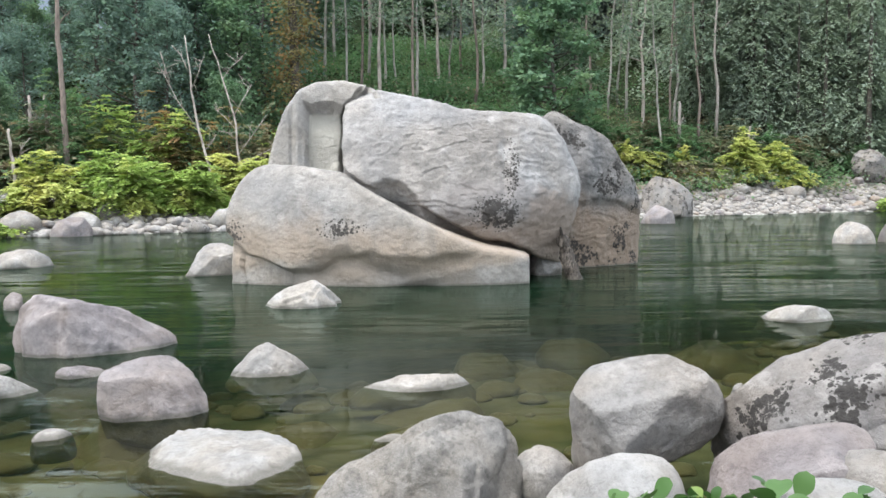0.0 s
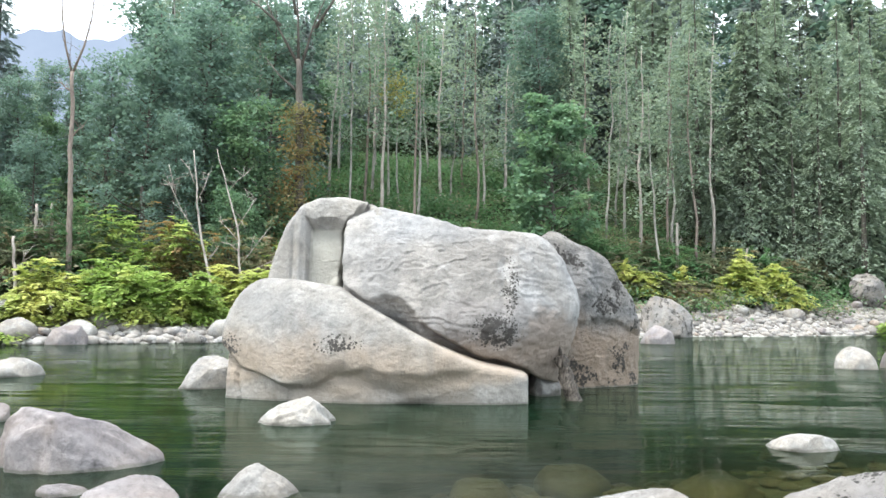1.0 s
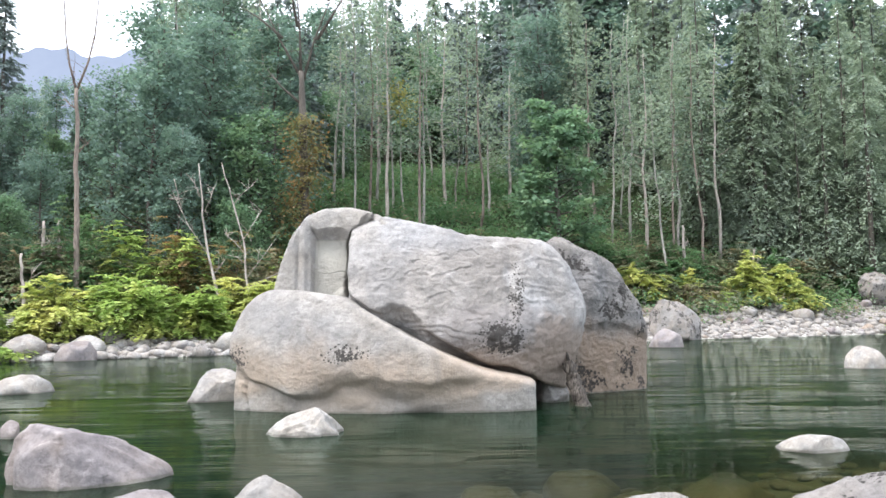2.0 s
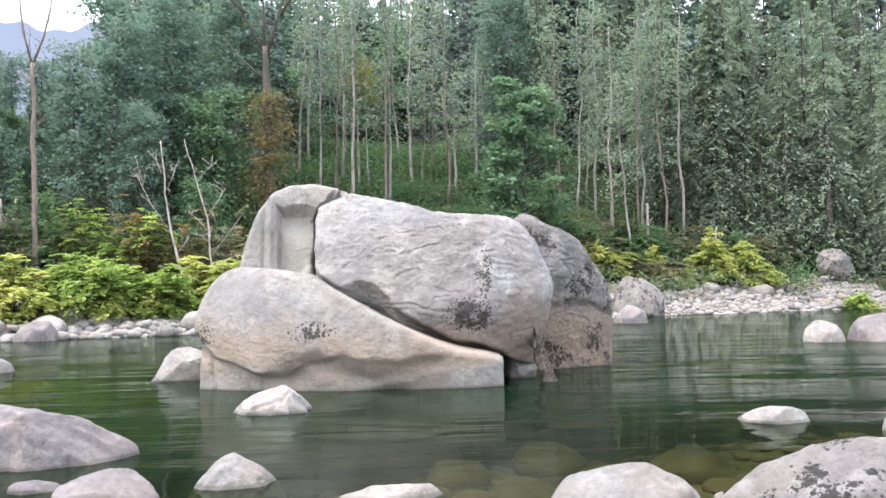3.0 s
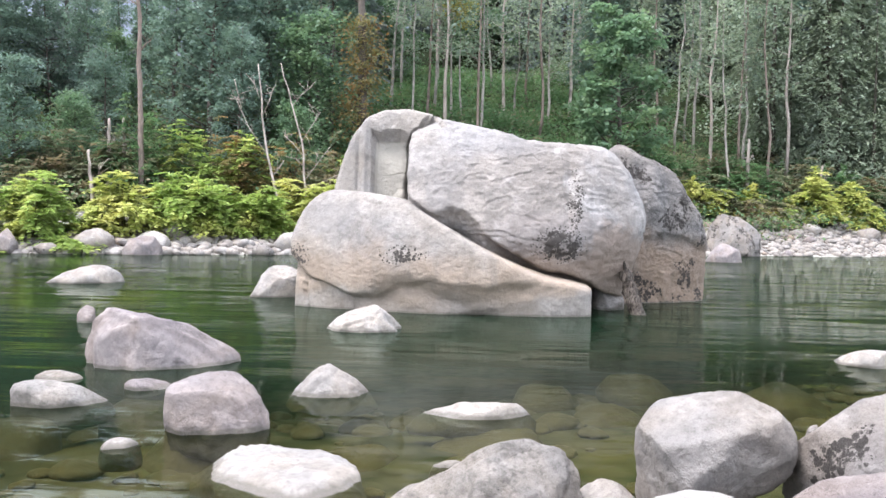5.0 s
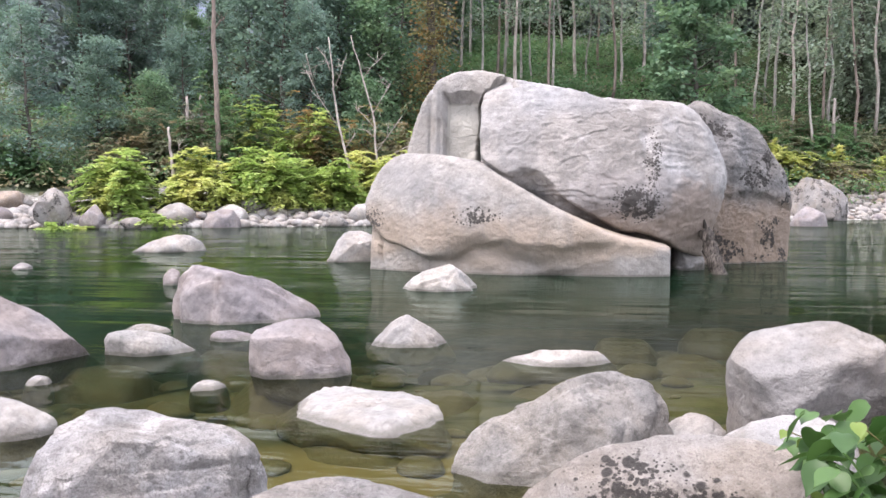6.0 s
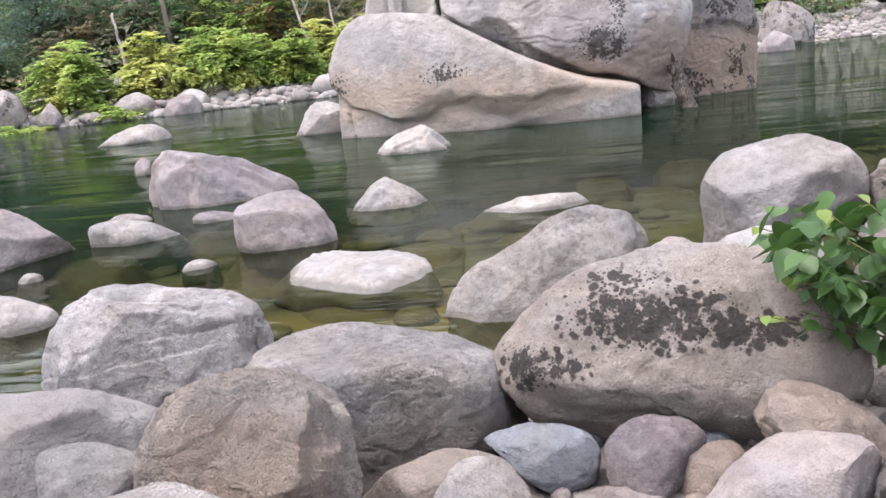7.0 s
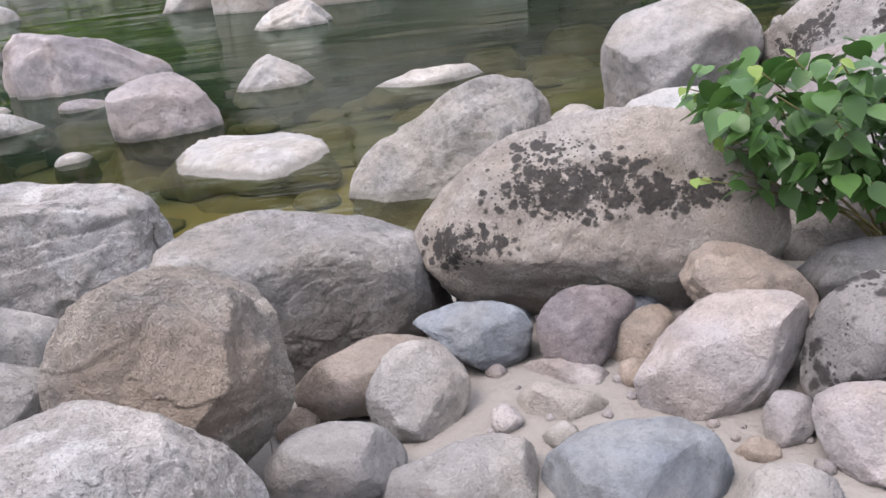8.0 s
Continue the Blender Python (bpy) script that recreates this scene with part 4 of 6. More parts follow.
rock("bank_boulder", "upright grey boulder with dark lichen on the far bank", "lichen", (-29.48, 41.68, 1.21), 35.1, 0, 1.02,
     (1.02, 0.91, 0.95, 0.98, 1.14, 1.23, 1.23, 1.15, 0.99, 0.86, 0.84, 0.93, 1.02, 1.17, 1.23, 1.22, 1.12, 1.2, 1.23, 1.2, 1.35, 1.4, 1.37, 1.23), 14, 4, 125, cuts=())
rock("bank_boulder", "mauve boulder among the stones of the far bank", "mauve", (-27.22, 41.99, 0.69), 32.7, 0, 0.68,
     (0.72, 0.65, 0.55, 0.68, 0.76, 0.79, 0.77, 0.69, 0.57, 0.41, 0.49, 0.62, 0.72, 0.89, 1, 1.05, 1.02, 0.93, 0.77, 0.84, 0.95, 0.99, 0.96, 0.87), 13, 4, 126, cuts=())
rock("bank_boulder", "low mauve boulder at the far waterline", "mauve", (-20.3, 43.98, 0.36), 24.6, 0, 0.74,
     (1.15, 1.04, 0.93, 0.98, 0.96, 0.87, 0.72, 0.69, 0.79, 0.83, 0.89, 1.06, 1.15, 1.29, 1.34, 1.29, 1.16, 0.95, 0.72, 1, 1.2, 1.33, 1.36, 1.3), 13, 4, 127, cuts=())
rock("shore_boulder", "peaked grey boulder at the edge of the water", "grey", (-0.2, 4.83, 0), 0.6, -15.9, 0.35,
     (0.69, 0.77, 0.84, 0.85, 0.80, 0.73, 0.66, 0.55, 0.48, 0.56, 0.61, 0.65, 0.66, 0.74, 0.79, 0.8, 0.75, 0.72, 0.65, 0.54, 0.57, 0.66, 0.7, 0.69), 16, 6, 128, cuts=((-0.25, -0.9, 0.35, 0.48), (0.7, -0.7, 0.15, 0.66)))
rock("shore_rock", "small pale rock wedged between boulders", "pale", (0.63, 5.07, 0.11), -7.4, -18.9, 0.16,
     (0.2, 0.22, 0.22, 0.21, 0.21, 0.22, 0.24, 0.24, 0.26, 0.27, 0.26, 0.24, 0.2, 0.2, 0.24, 0.27, 0.27, 0.26, 0.24, 0.23, 0.2, 0.21, 0.22, 0.22), 13, 4, 129, cuts=())
rock("shore_boulder", "smooth whitish domed boulder on the shore", "white", (0.87, 4.14, 0.31), -12.3, -19.5, 0.33,
     (0.38, 0.4, 0.41, 0.4, 0.39, 0.35, 0.29, 0.27, 0.26, 0.29, 0.33, 0.37, 0.38, 0.44, 0.47, 0.47, 0.44, 0.37, 0.29, 0.34, 0.41, 0.44, 0.45, 0.43), 9, 5, 130, cuts=())
rock("shore_boulder", "large smooth pale boulder with a dented flank", "pale", (1.286, 5.071, 0.499), -14.6, -14.6, 0.39,
     (0.51, 0.53, 0.53, 0.51, 0.48, 0.46, 0.44, 0.43, 0.49, 0.52, 0.51, 0.52, 0.51, 0.57, 0.61, 0.62, 0.58, 0.52, 0.44, 0.33, 0.3, 0.36, 0.4, 0.45), 9, 6, 131, cuts=((-0.35, -0.7, 0.62, 0.84), (0.5, -0.75, -0.4, 0.72)))
rock("shore_boulder", "long sloping boulder with black lichen patches", "lichen", (2.378, 4.787, 0.568), -27.1, -12.5, 0.47,
     (0.74, 0.81, 0.89, 0.89, 0.84, 0.73, 0.58, 0.5, 0.46, 0.49, 0.61, 0.69, 0.74, 0.83, 0.87, 0.88, 0.83, 0.73, 0.58, 0.39, 0.29, 0.36, 0.53, 0.65), 13, 6, 132, cuts=((-0.2, -0.6, 0.77, 0.72), (0, -0.8, -0.6, 0.7)))
rock("shore_boulder", "smooth lilac-grey boulder on the shore", "mauve", (1.82, 4.14, 0.36), -24.1, -17.5, 0.32,
     (0.43, 0.48, 0.5, 0.53, 0.52, 0.48, 0.4, 0.35, 0.36, 0.38, 0.41, 0.42, 0.43, 0.52, 0.57, 0.59, 0.56, 0.5, 0.4, 0.31, 0.35, 0.37, 0.36, 0.34), 11, 5, 133, cuts=((0, -0.6, 0.8, 0.75), (0.2, -0.9, -0.3, 0.8)))
rock("shore_rock", "pale rock with a dark stained underside", "lichen", (2.44, 4.3, 0.53), -29.8, -15, 0.18,
     (0.22, 0.26, 0.29, 0.3, 0.29, 0.26, 0.21, 0.2, 0.18, 0.19, 0.2, 0.22, 0.22, 0.25, 0.27, 0.27, 0.26, 0.24, 0.21, 0.19, 0.23, 0.25, 0.26, 0.25), 13, 4, 134, cuts=())
rock("shore_rock", "cream-coloured rock among the shore boulders", "pale", (2.09, 3.8, 0.51), -29.1, -17.2, 0.21,
     (0.22, 0.26, 0.29, 0.29, 0.27, 0.24, 0.19, 0.2, 0.23, 0.25, 0.25, 0.24, 0.22, 0.25, 0.26, 0.26, 0.25, 0.23, 0.19, 0.18, 0.23, 0.25, 0.26, 0.25), 14, 4, 135, cuts=())
rock("shore_rock", "low whitish rock half hidden by leaves", "white", (1.62, 3.36, 0.51), -26.1, -19.7, 0.25,
     (0.28, 0.32, 0.33, 0.33, 0.3, 0.25, 0.22, 0.21, 0.24, 0.28, 0.3, 0.3, 0.28, 0.29, 0.31, 0.32, 0.31, 0.28, 0.22, 0.21, 0.26, 0.3, 0.31, 0.31), 11, 4, 136, cuts=())
rock("shore_stone", "small round tan stone resting on a boulder", "tan", (2.46, 4.88, 0.53), -27, -14.5, 0.06,
     (0.06, 0.07, 0.07, 0.07, 0.07, 0.06, 0.06, 0.06, 0.06, 0.06, 0.06, 0.06, 0.06, 0.06, 0.06, 0.07, 0.07, 0.07, 0.06, 0.06, 0.06, 0.06, 0.06, 0.05), 8, 4, 137, cuts=())
rock("shore_rock", "pale rock behind the shore boulders", "pale", (2.85, 5.01, 0.51), -29.8, -13.7, 0.17,
     (0.18, 0.19, 0.19, 0.17, 0.15, 0.15, 0.14, 0.12, 0.13, 0.14, 0.14, 0.16, 0.18, 0.21, 0.22, 0.22, 0.21, 0.18, 0.14, 0.15, 0.17, 0.17, 0.17, 0.16), 11, 4, 138, cuts=())
rock("shore_stone", "thin upright grey sliver of stone between boulders", "grey", (1.85, 5.04, 0.67), -20.4, -13.3, 0.02,
     (0.05, 0.06, 0.08, 0.09, 0.1, 0.1, 0.1, 0.09, 0.07, 0.05, 0.04, 0.03, 0.05, 0.07, 0.09, 0.1, 0.11, 0.11, 0.1, 0.08, 0.06, 0.05, 0.04, 0.03), 14, 4, 139, cuts=())
rock("shore_boulder", "big pale boulder with a broad black lichen band", "spotted", (0.21, 2.67, 0.53), -8.2, -20.6, 0.37,
     (0.61, 0.59, 0.55, 0.5, 0.47, 0.4, 0.35, 0.34, 0.37, 0.44, 0.54, 0.59, 0.61, 0.61, 0.57, 0.53, 0.47, 0.39, 0.35, 0.4, 0.49, 0.56, 0.62, 0.63), 10, 7, 140, cuts=((0, -0.75, 0.66, 0.8), (0, -0.8, -0.6, 0.75), (-0.7, -0.7, 0, 0.85)))
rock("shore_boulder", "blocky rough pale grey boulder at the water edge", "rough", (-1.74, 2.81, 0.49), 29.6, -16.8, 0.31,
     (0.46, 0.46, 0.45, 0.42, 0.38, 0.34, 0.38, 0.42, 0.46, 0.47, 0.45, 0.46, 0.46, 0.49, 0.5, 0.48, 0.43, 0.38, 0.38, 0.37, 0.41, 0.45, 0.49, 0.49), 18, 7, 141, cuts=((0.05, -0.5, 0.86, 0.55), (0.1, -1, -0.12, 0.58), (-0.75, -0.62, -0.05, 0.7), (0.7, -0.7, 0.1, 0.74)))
rock("shore_boulder", "long rounded grey boulder with a dark underside", "stained_shaded", (-0.78, 2.56, 0.37), 12.4, -24.8, 0.31,
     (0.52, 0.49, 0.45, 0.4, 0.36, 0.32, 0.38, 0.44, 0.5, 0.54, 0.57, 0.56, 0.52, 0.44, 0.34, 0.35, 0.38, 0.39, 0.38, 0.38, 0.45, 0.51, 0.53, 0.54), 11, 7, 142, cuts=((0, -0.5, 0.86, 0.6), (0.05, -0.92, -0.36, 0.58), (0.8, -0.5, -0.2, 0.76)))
rock("shore_boulder", "rounded rusty brown boulder with grainy faces", "brown", (-0.98, 1.75, 0.61), 22.7, -26.3, 0.24,
     (0.28, 0.29, 0.3, 0.31, 0.29, 0.28, 0.28, 0.26, 0.27, 0.28, 0.28, 0.28, 0.28, 0.28, 0.25, 0.21, 0.2, 0.25, 0.28, 0.29, 0.28, 0.29, 0.3, 0.3), 16, 7, 143, cuts=((-0.3, -0.9, 0.15, 0.58), (0.45, -0.45, 0.77, 0.58), (0.75, -0.62, -0.1, 0.64), (0, -0.6, -0.8, 0.78)))
rock("shore_boulder", "broad pale slab of rock on the shore", "pale", (-1.67, 1.89, 0.56), 39.2, -20.9, 0.29,
     (0.36, 0.37, 0.35, 0.31, 0.24, 0.22, 0.27, 0.3, 0.36, 0.4, 0.42, 0.41, 0.36, 0.36, 0.37, 0.36, 0.32, 0.27, 0.27, 0.33, 0.38, 0.4, 0.4, 0.39), 13, 5, 144, cuts=((0, -0.5, 0.86, 0.7), (0, -1, -0.1, 0.7)))
rock("shore_rock", "dark grey rock low among the boulders", "grey", (-1.36, 1.66, 0.61), 34.8, -24.9, 0.12,
     (0.13, 0.14, 0.15, 0.14, 0.12, 0.13, 0.14, 0.17, 0.18, 0.19, 0.18, 0.15, 0.13, 0.15, 0.16, 0.16, 0.14, 0.14, 0.14, 0.14, 0.14, 0.14, 0.14, 0.13), 13, 5, 145, cuts=())
rock("shore_boulder", "speckled pale boulder close to the path", "rough", (-0.97, 1.3, 0.59), 29.3, -32.8, 0.23,
     (0.28, 0.25, 0.21, 0.18, 0.2, 0.23, 0.24, 0.25, 0.27, 0.3, 0.31, 0.3, 0.28, 0.28, 0.26, 0.22, 0.17, 0.16, 0.24, 0.3, 0.35, 0.36, 0.36, 0.32), 14, 7, 146, cuts=((0.1, -0.6, 0.8, 0.75), (0, -1, 0, 0.8)))
rock("shore_rock", "pale rock at the edge of the still water", "pale", (-4.01, 5.04, -0.04), 37.3, -12.9, 0.19,
     (0.25, 0.27, 0.27, 0.26, 0.24, 0.31, 0.35, 0.37, 0.36, 0.36, 0.34, 0.31, 0.25, 0.3, 0.35, 0.38, 0.38, 0.36, 0.35, 0.39, 0.41, 0.4, 0.36, 0.3), 13, 4, 147, cuts=())
rock("shore_stone", "tan wedge of rock leaning on the spotted boulder", "tan", (0.58, 2.19, 0.46), -22, -25.4, 0.15,
     (0.21, 0.19, 0.16, 0.12, 0.1, 0.1, 0.11, 0.14, 0.16, 0.17, 0.2, 0.22, 0.21, 0.2, 0.17, 0.16, 0.14, 0.11, 0.11, 0.16, 0.19, 0.21, 0.23, 0.23), 14, 5, 148, cuts=())
rock("shore_stone", "dark blue-grey stone in the shade of a boulder", "blue", (-0.13, 2.59, 0.23), -3.2, -26.8, 0.13,
     (0.16, 0.17, 0.16, 0.15, 0.12, 0.12, 0.16, 0.18, 0.19, 0.19, 0.18, 0.18, 0.16, 0.18, 0.19, 0.19, 0.18, 0.15, 0.16, 0.19, 0.21, 0.21, 0.2, 0.18), 13, 4, 149, cuts=())
rock("shore_stone", "angular blue-grey stone lying on sand", "blue", (-0.24, 2.21, 0.36), -0.9, -29, 0.13,
     (0.19, 0.18, 0.17, 0.16, 0.14, 0.12, 0.11, 0.12, 0.15, 0.18, 0.2, 0.2, 0.19, 0.16, 0.13, 0.08, 0.08, 0.1, 0.11, 0.12, 0.15, 0.17, 0.18, 0.18), 14, 5, 150, cuts=((-0.1, -0.6, 0.8, 0.6), (0.3, -0.9, -0.2, 0.66), (-0.5, -0.85, -0.1, 0.7)))
rock("shore_stone", "rounded plum-grey stone on sand", "plum", (0.1, 2.17, 0.38), -10.1, -28.7, 0.13,
     (0.15, 0.16, 0.16, 0.15, 0.15, 0.13, 0.12, 0.12, 0.12, 0.13, 0.14, 0.15, 0.15, 0.15, 0.16, 0.17, 0.16, 0.14, 0.12, 0.13, 0.12, 0.11, 0.11, 0.13), 13, 5, 151, cuts=((0, -0.6, 0.8, 0.75), (-0.5, -0.8, 0, 0.78), (0.5, -0.8, -0.2, 0.78)))
rock("shore_stone", "olive-stained pale stone on sand", "tan", (0.25, 2.09, 0.34), -14.6, -30, 0.09,
     (0.1, 0.12, 0.14, 0.14, 0.14, 0.14, 0.13, 0.11, 0.1, 0.1, 0.09, 0.09, 0.1, 0.11, 0.11, 0.12, 0.13, 0.13, 0.13, 0.11, 0.09, 0.09, 0.09, 0.08), 14, 4, 152, cuts=())
rock("shore_stone", "large smooth pinkish boulder with square shoulders", "pink", (0.39, 1.85, 0.41), -20.5, -31.3, 0.17,
     (0.22, 0.24, 0.26, 0.26, 0.25, 0.22, 0.19, 0.17, 0.16, 0.15, 0.16, 0.2, 0.22, 0.23, 0.25, 0.24, 0.23, 0.2, 0.19, 0.2, 0.18, 0.16, 0.15, 0.18), 13, 5, 153, cuts=((-0.2, -0.75, 0.62, 0.68), (0.1, -0.95, -0.25, 0.72), (0.85, -0.45, -0.3, 0.72)))
rock("shore_stone", "pale stone with a few black lichen spots", "lichen", (0.72, 1.72, 0.5), -31, -28, 0.18,
     (0.16, 0.16, 0.18, 0.21, 0.21, 0.21, 0.19, 0.17, 0.16, 0.15, 0.15, 0.15, 0.16, 0.19, 0.2, 0.21, 0.22, 0.21, 0.19, 0.15, 0.14, 0.14, 0.16, 0.17), 13, 5, 154, cuts=())
rock("shore_stone", "pale pinkish stone with a flat face", "pink", (0.6, 1.47, 0.42), -31.9, -34.8, 0.13,
     (0.14, 0.14, 0.16, 0.17, 0.16, 0.15, 0.12, 0.12, 0.13, 0.14, 0.15, 0.15, 0.14, 0.13, 0.12, 0.12, 0.12, 0.11, 0.12, 0.13, 0.13, 0.15, 0.16, 0.16), 13, 5, 155, cuts=((-0.2, -0.95, 0.1, 0.68), (0, -0.5, 0.86, 0.75)))
rock("shore_stone", "smooth blue-grey boulder with paler blotches", "blue", (0.07, 1.5, 0.36), -13.7, -39.2, 0.17,
     (0.23, 0.23, 0.21, 0.2, 0.17, 0.15, 0.13, 0.13, 0.14, 0.17, 0.2, 0.21, 0.23, 0.23, 0.24, 0.23, 0.21, 0.17, 0.13, 0.14, 0.17, 0.18, 0.2, 0.21), 11, 5, 156, cuts=((0, -0.65, 0.76, 0.72), (0.5, -0.8, -0.2, 0.78)))
rock("shore_stone", "pale round stone low in the sand", "pale", (0.35, 1.34, 0.38), -26.2, -39.6, 0.1,
     (0.11, 0.11, 0.11, 0.11, 0.1, 0.09, 0.09, 0.08, 0.09, 0.09, 0.1, 0.11, 0.11, 0.12, 0.13, 0.13, 0.12, 0.11, 0.09, 0.06, 0.08, 0.1, 0.11, 0.12), 9, 5, 157, cuts=())
rock("shore_stone", "long pale stone half sunk in sand", "pale", (-0.33, 1.56, 0.34), 2.2, -39, 0.14,
     (0.22, 0.23, 0.22, 0.2, 0.17, 0.14, 0.11, 0.09, 0.12, 0.16, 0.19, 0.21, 0.22, 0.23, 0.23, 0.2, 0.17, 0.12, 0.11, 0.14, 0.17, 0.19, 0.19, 0.21), 11, 5, 158, cuts=())
rock("shore_stone", "smooth egg-shaped pale stone", "pale", (-0.61, 1.63, 0.39), 12, -36.2, 0.15,
     (0.19, 0.18, 0.15, 0.14, 0.12, 0.1, 0.1, 0.11, 0.12, 0.14, 0.17, 0.18, 0.19, 0.18, 0.17, 0.16, 0.13, 0.1, 0.1, 0.12, 0.15, 0.17, 0.18, 0.19), 8, 5, 159, cuts=())
rock("shore_stone", "pale stone with a dusty split face", "pale", (-0.41, 1.91, 0.36), 4.2, -33, 0.1,
     (0.15, 0.15, 0.15, 0.16, 0.17, 0.17, 0.16, 0.16, 0.16, 0.15, 0.14, 0.14, 0.15, 0.14, 0.14, 0.14, 0.15, 0.16, 0.16, 0.15, 0.13, 0.13, 0.13, 0.14), 14, 5, 160, cuts=((0.1, -0.95, 0.2, 0.62), (-0.6, -0.6, 0.5, 0.75)))
rock("shore_stone", "sand-covered tan rock leaning under a boulder", "tan", (-0.58, 2.09, 0.34), 8.8, -31, 0.16,
     (0.23, 0.24, 0.23, 0.21, 0.17, 0.13, 0.11, 0.09, 0.11, 0.16, 0.2, 0.22, 0.23, 0.22, 0.2, 0.19, 0.17, 0.14, 0.11, 0.12, 0.14, 0.15, 0.16, 0.2), 13, 5, 161, cuts=())
rock("shore_stone", "flat pinkish stone lying in sand", "pink", (0.04, 2.04, 0.28), -9, -32.7, 0.14,
     (0.17, 0.15, 0.13, 0.09, 0.06, 0.05, 0.06, 0.09, 0.13, 0.15, 0.16, 0.16, 0.17, 0.17, 0.15, 0.13, 0.1, 0.06, 0.06, 0.08, 0.12, 0.15, 0.17, 0.17), 14, 4, 162, cuts=())
rock("shore_stone", "flat pale stone lying in sand", "pale", (-0.02, 1.85, 0.3), -8.2, -35.1, 0.13,
     (0.15, 0.15, 0.13, 0.11, 0.08, 0.07, 0.09, 0.1, 0.12, 0.13, 0.14, 0.14, 0.15, 0.16, 0.16, 0.14, 0.12, 0.09, 0.09, 0.08, 0.08, 0.11, 0.14, 0.15), 14, 4, 163, cuts=())
rock("shore_stone", "grey stone beneath the leafy plant", "grey", (0.88, 2.16, 0.46), -29, -24.3, 0.16,
     (0.16, 0.16, 0.18, 0.18, 0.17, 0.15, 0.12, 0.09, 0.09, 0.1, 0.13, 0.15, 0.16, 0.17, 0.17, 0.16, 0.16, 0.14, 0.12, 0.09, 0.12, 0.14, 0.16, 0.17), 13, 4, 164, cuts=())
rock("shore_stone", "small pinkish stone sunk in sand", "pink", (0.46, 1.6, 0.39), -25.7, -34.7, 0.06,
     (0.06, 0.06, 0.07, 0.08, 0.08, 0.07, 0.07, 0.07, 0.08, 0.07, 0.06, 0.06, 0.06, 0.06, 0.07, 0.08, 0.08, 0.07, 0.07, 0.07, 0.06, 0.06, 0.06, 0.06), 13, 4, 165, cuts=())
rock("shore_stone", "small tan stone sunk in sand", "tan", (0.37, 1.55, 0.34), -23.3, -37.2, 0.06,
     (0.06, 0.05, 0.05, 0.05, 0.05, 0.04, 0.05, 0.05, 0.05, 0.04, 0.05, 0.06, 0.06, 0.06, 0.05, 0.05, 0.05, 0.05, 0.05, 0.04, 0.05, 0.06, 0.06, 0.06), 11, 4, 166, cuts=())


# half-buried cobbles between the near boulders
for k, (x, y, size, tone, words) in enumerate((
    (-0.70, 1.84, 0.055, "pale", "small dusty cobble half sunk in sand"), (-0.76, 1.98, 0.07, "tan", "sandy cobble lying in shade by a boulder"), (-0.18, 1.80, 0.05, "pink", "small pinkish cobble half sunk in sand"),
    (0.20, 1.94, 0.06, "tan", "sandy cobble between pale stones"), (0.48, 2.02, 0.05, "grey", "small grey cobble in a gap between stones"), (0.30, 2.36, 0.07, "blue", "dark cobble in shade under a boulder"),
    (0.44, 2.40, 0.05, "pink", "small pinkish cobble in shade under a boulder"), (-0.32, 2.42, 0.08, "grey", "dark grey cobble in shade under a boulder"), (0.63, 1.64, 0.05, "pink", "small pinkish cobble half sunk in sand"),
    (-0.06, 1.68, 0.045, "white", "small pale cobble half sunk in sand"), (-0.52, 1.42, 0.06, "pale", "dusty cobble half sunk in sand"), (0.78, 2.02, 0.06, "plum", "small plum-grey cobble between stones"))):
    z = float(land(np.array([x]), np.array([y]))[0])
    rock("shore_cobble", words, tone, (x, y, z + 0.25 * size), 40 * k, 8, size * 0.9, [size * q for q in (1.1, 1.0, 0.8, 0.7, 0.75, 0.95, 1.1, 0.95, 0.8, 0.7, 0.8, 0.95)], 12, 3, 900 + k)


def scatter_rock(kind, label, material, x, y, size, rng, sink=0.3, group="", flat=0.7, level=3):
    flanks = [size * rng.uniform(0.75, 1.1) * (1 if k % 6 in (0, 1, 5) else flat) for k in range(12)]
    z = float(land(np.array([x]), np.array([y]))[0]) + size * flat * (1 - 2 * sink)
    return rock(kind, label, material, (x, y, z), rng.uniform(0, 360), rng.uniform(-14, 14), size * rng.uniform(0.7, 1.1), flanks, 11, level, int(rng.integers(1 << 30)), 1.2, group)


# stones lying along the far bank
rng = np.random.default_rng(21)
SHADES = ("pale", "pale", "white", "mauve", "lichen", "pale", "grey", "tan")
WORDS = {"pale": "pale stone", "white": "bleached white stone", "mauve": "mauve-grey stone", "lichen": "pale stone with dark lichen", "grey": "grey stone", "tan": "tan stone"}
for k in range(298):
    x = rng.uniform(-36, -8) if k % 5 < 2 else rng.uniform(11, 48)
    s = rng.uniform(0.1, 5.5) if x < 0 else rng.uniform(0.1, 8.0)
    size = float(np.clip(rng.lognormal(-1.15, 0.5), 0.18, 1.0)) * (1.3 if x < 0 else 1.15)
    tone = SHADES[int(rng.integers(len(SHADES)))]
    scatter_rock("bank_stone", WORDS[tone] + " among many on the far bank", tone, x, bank_line(x) + s, size, rng, 0.28, "stones of the far bank", 0.66)


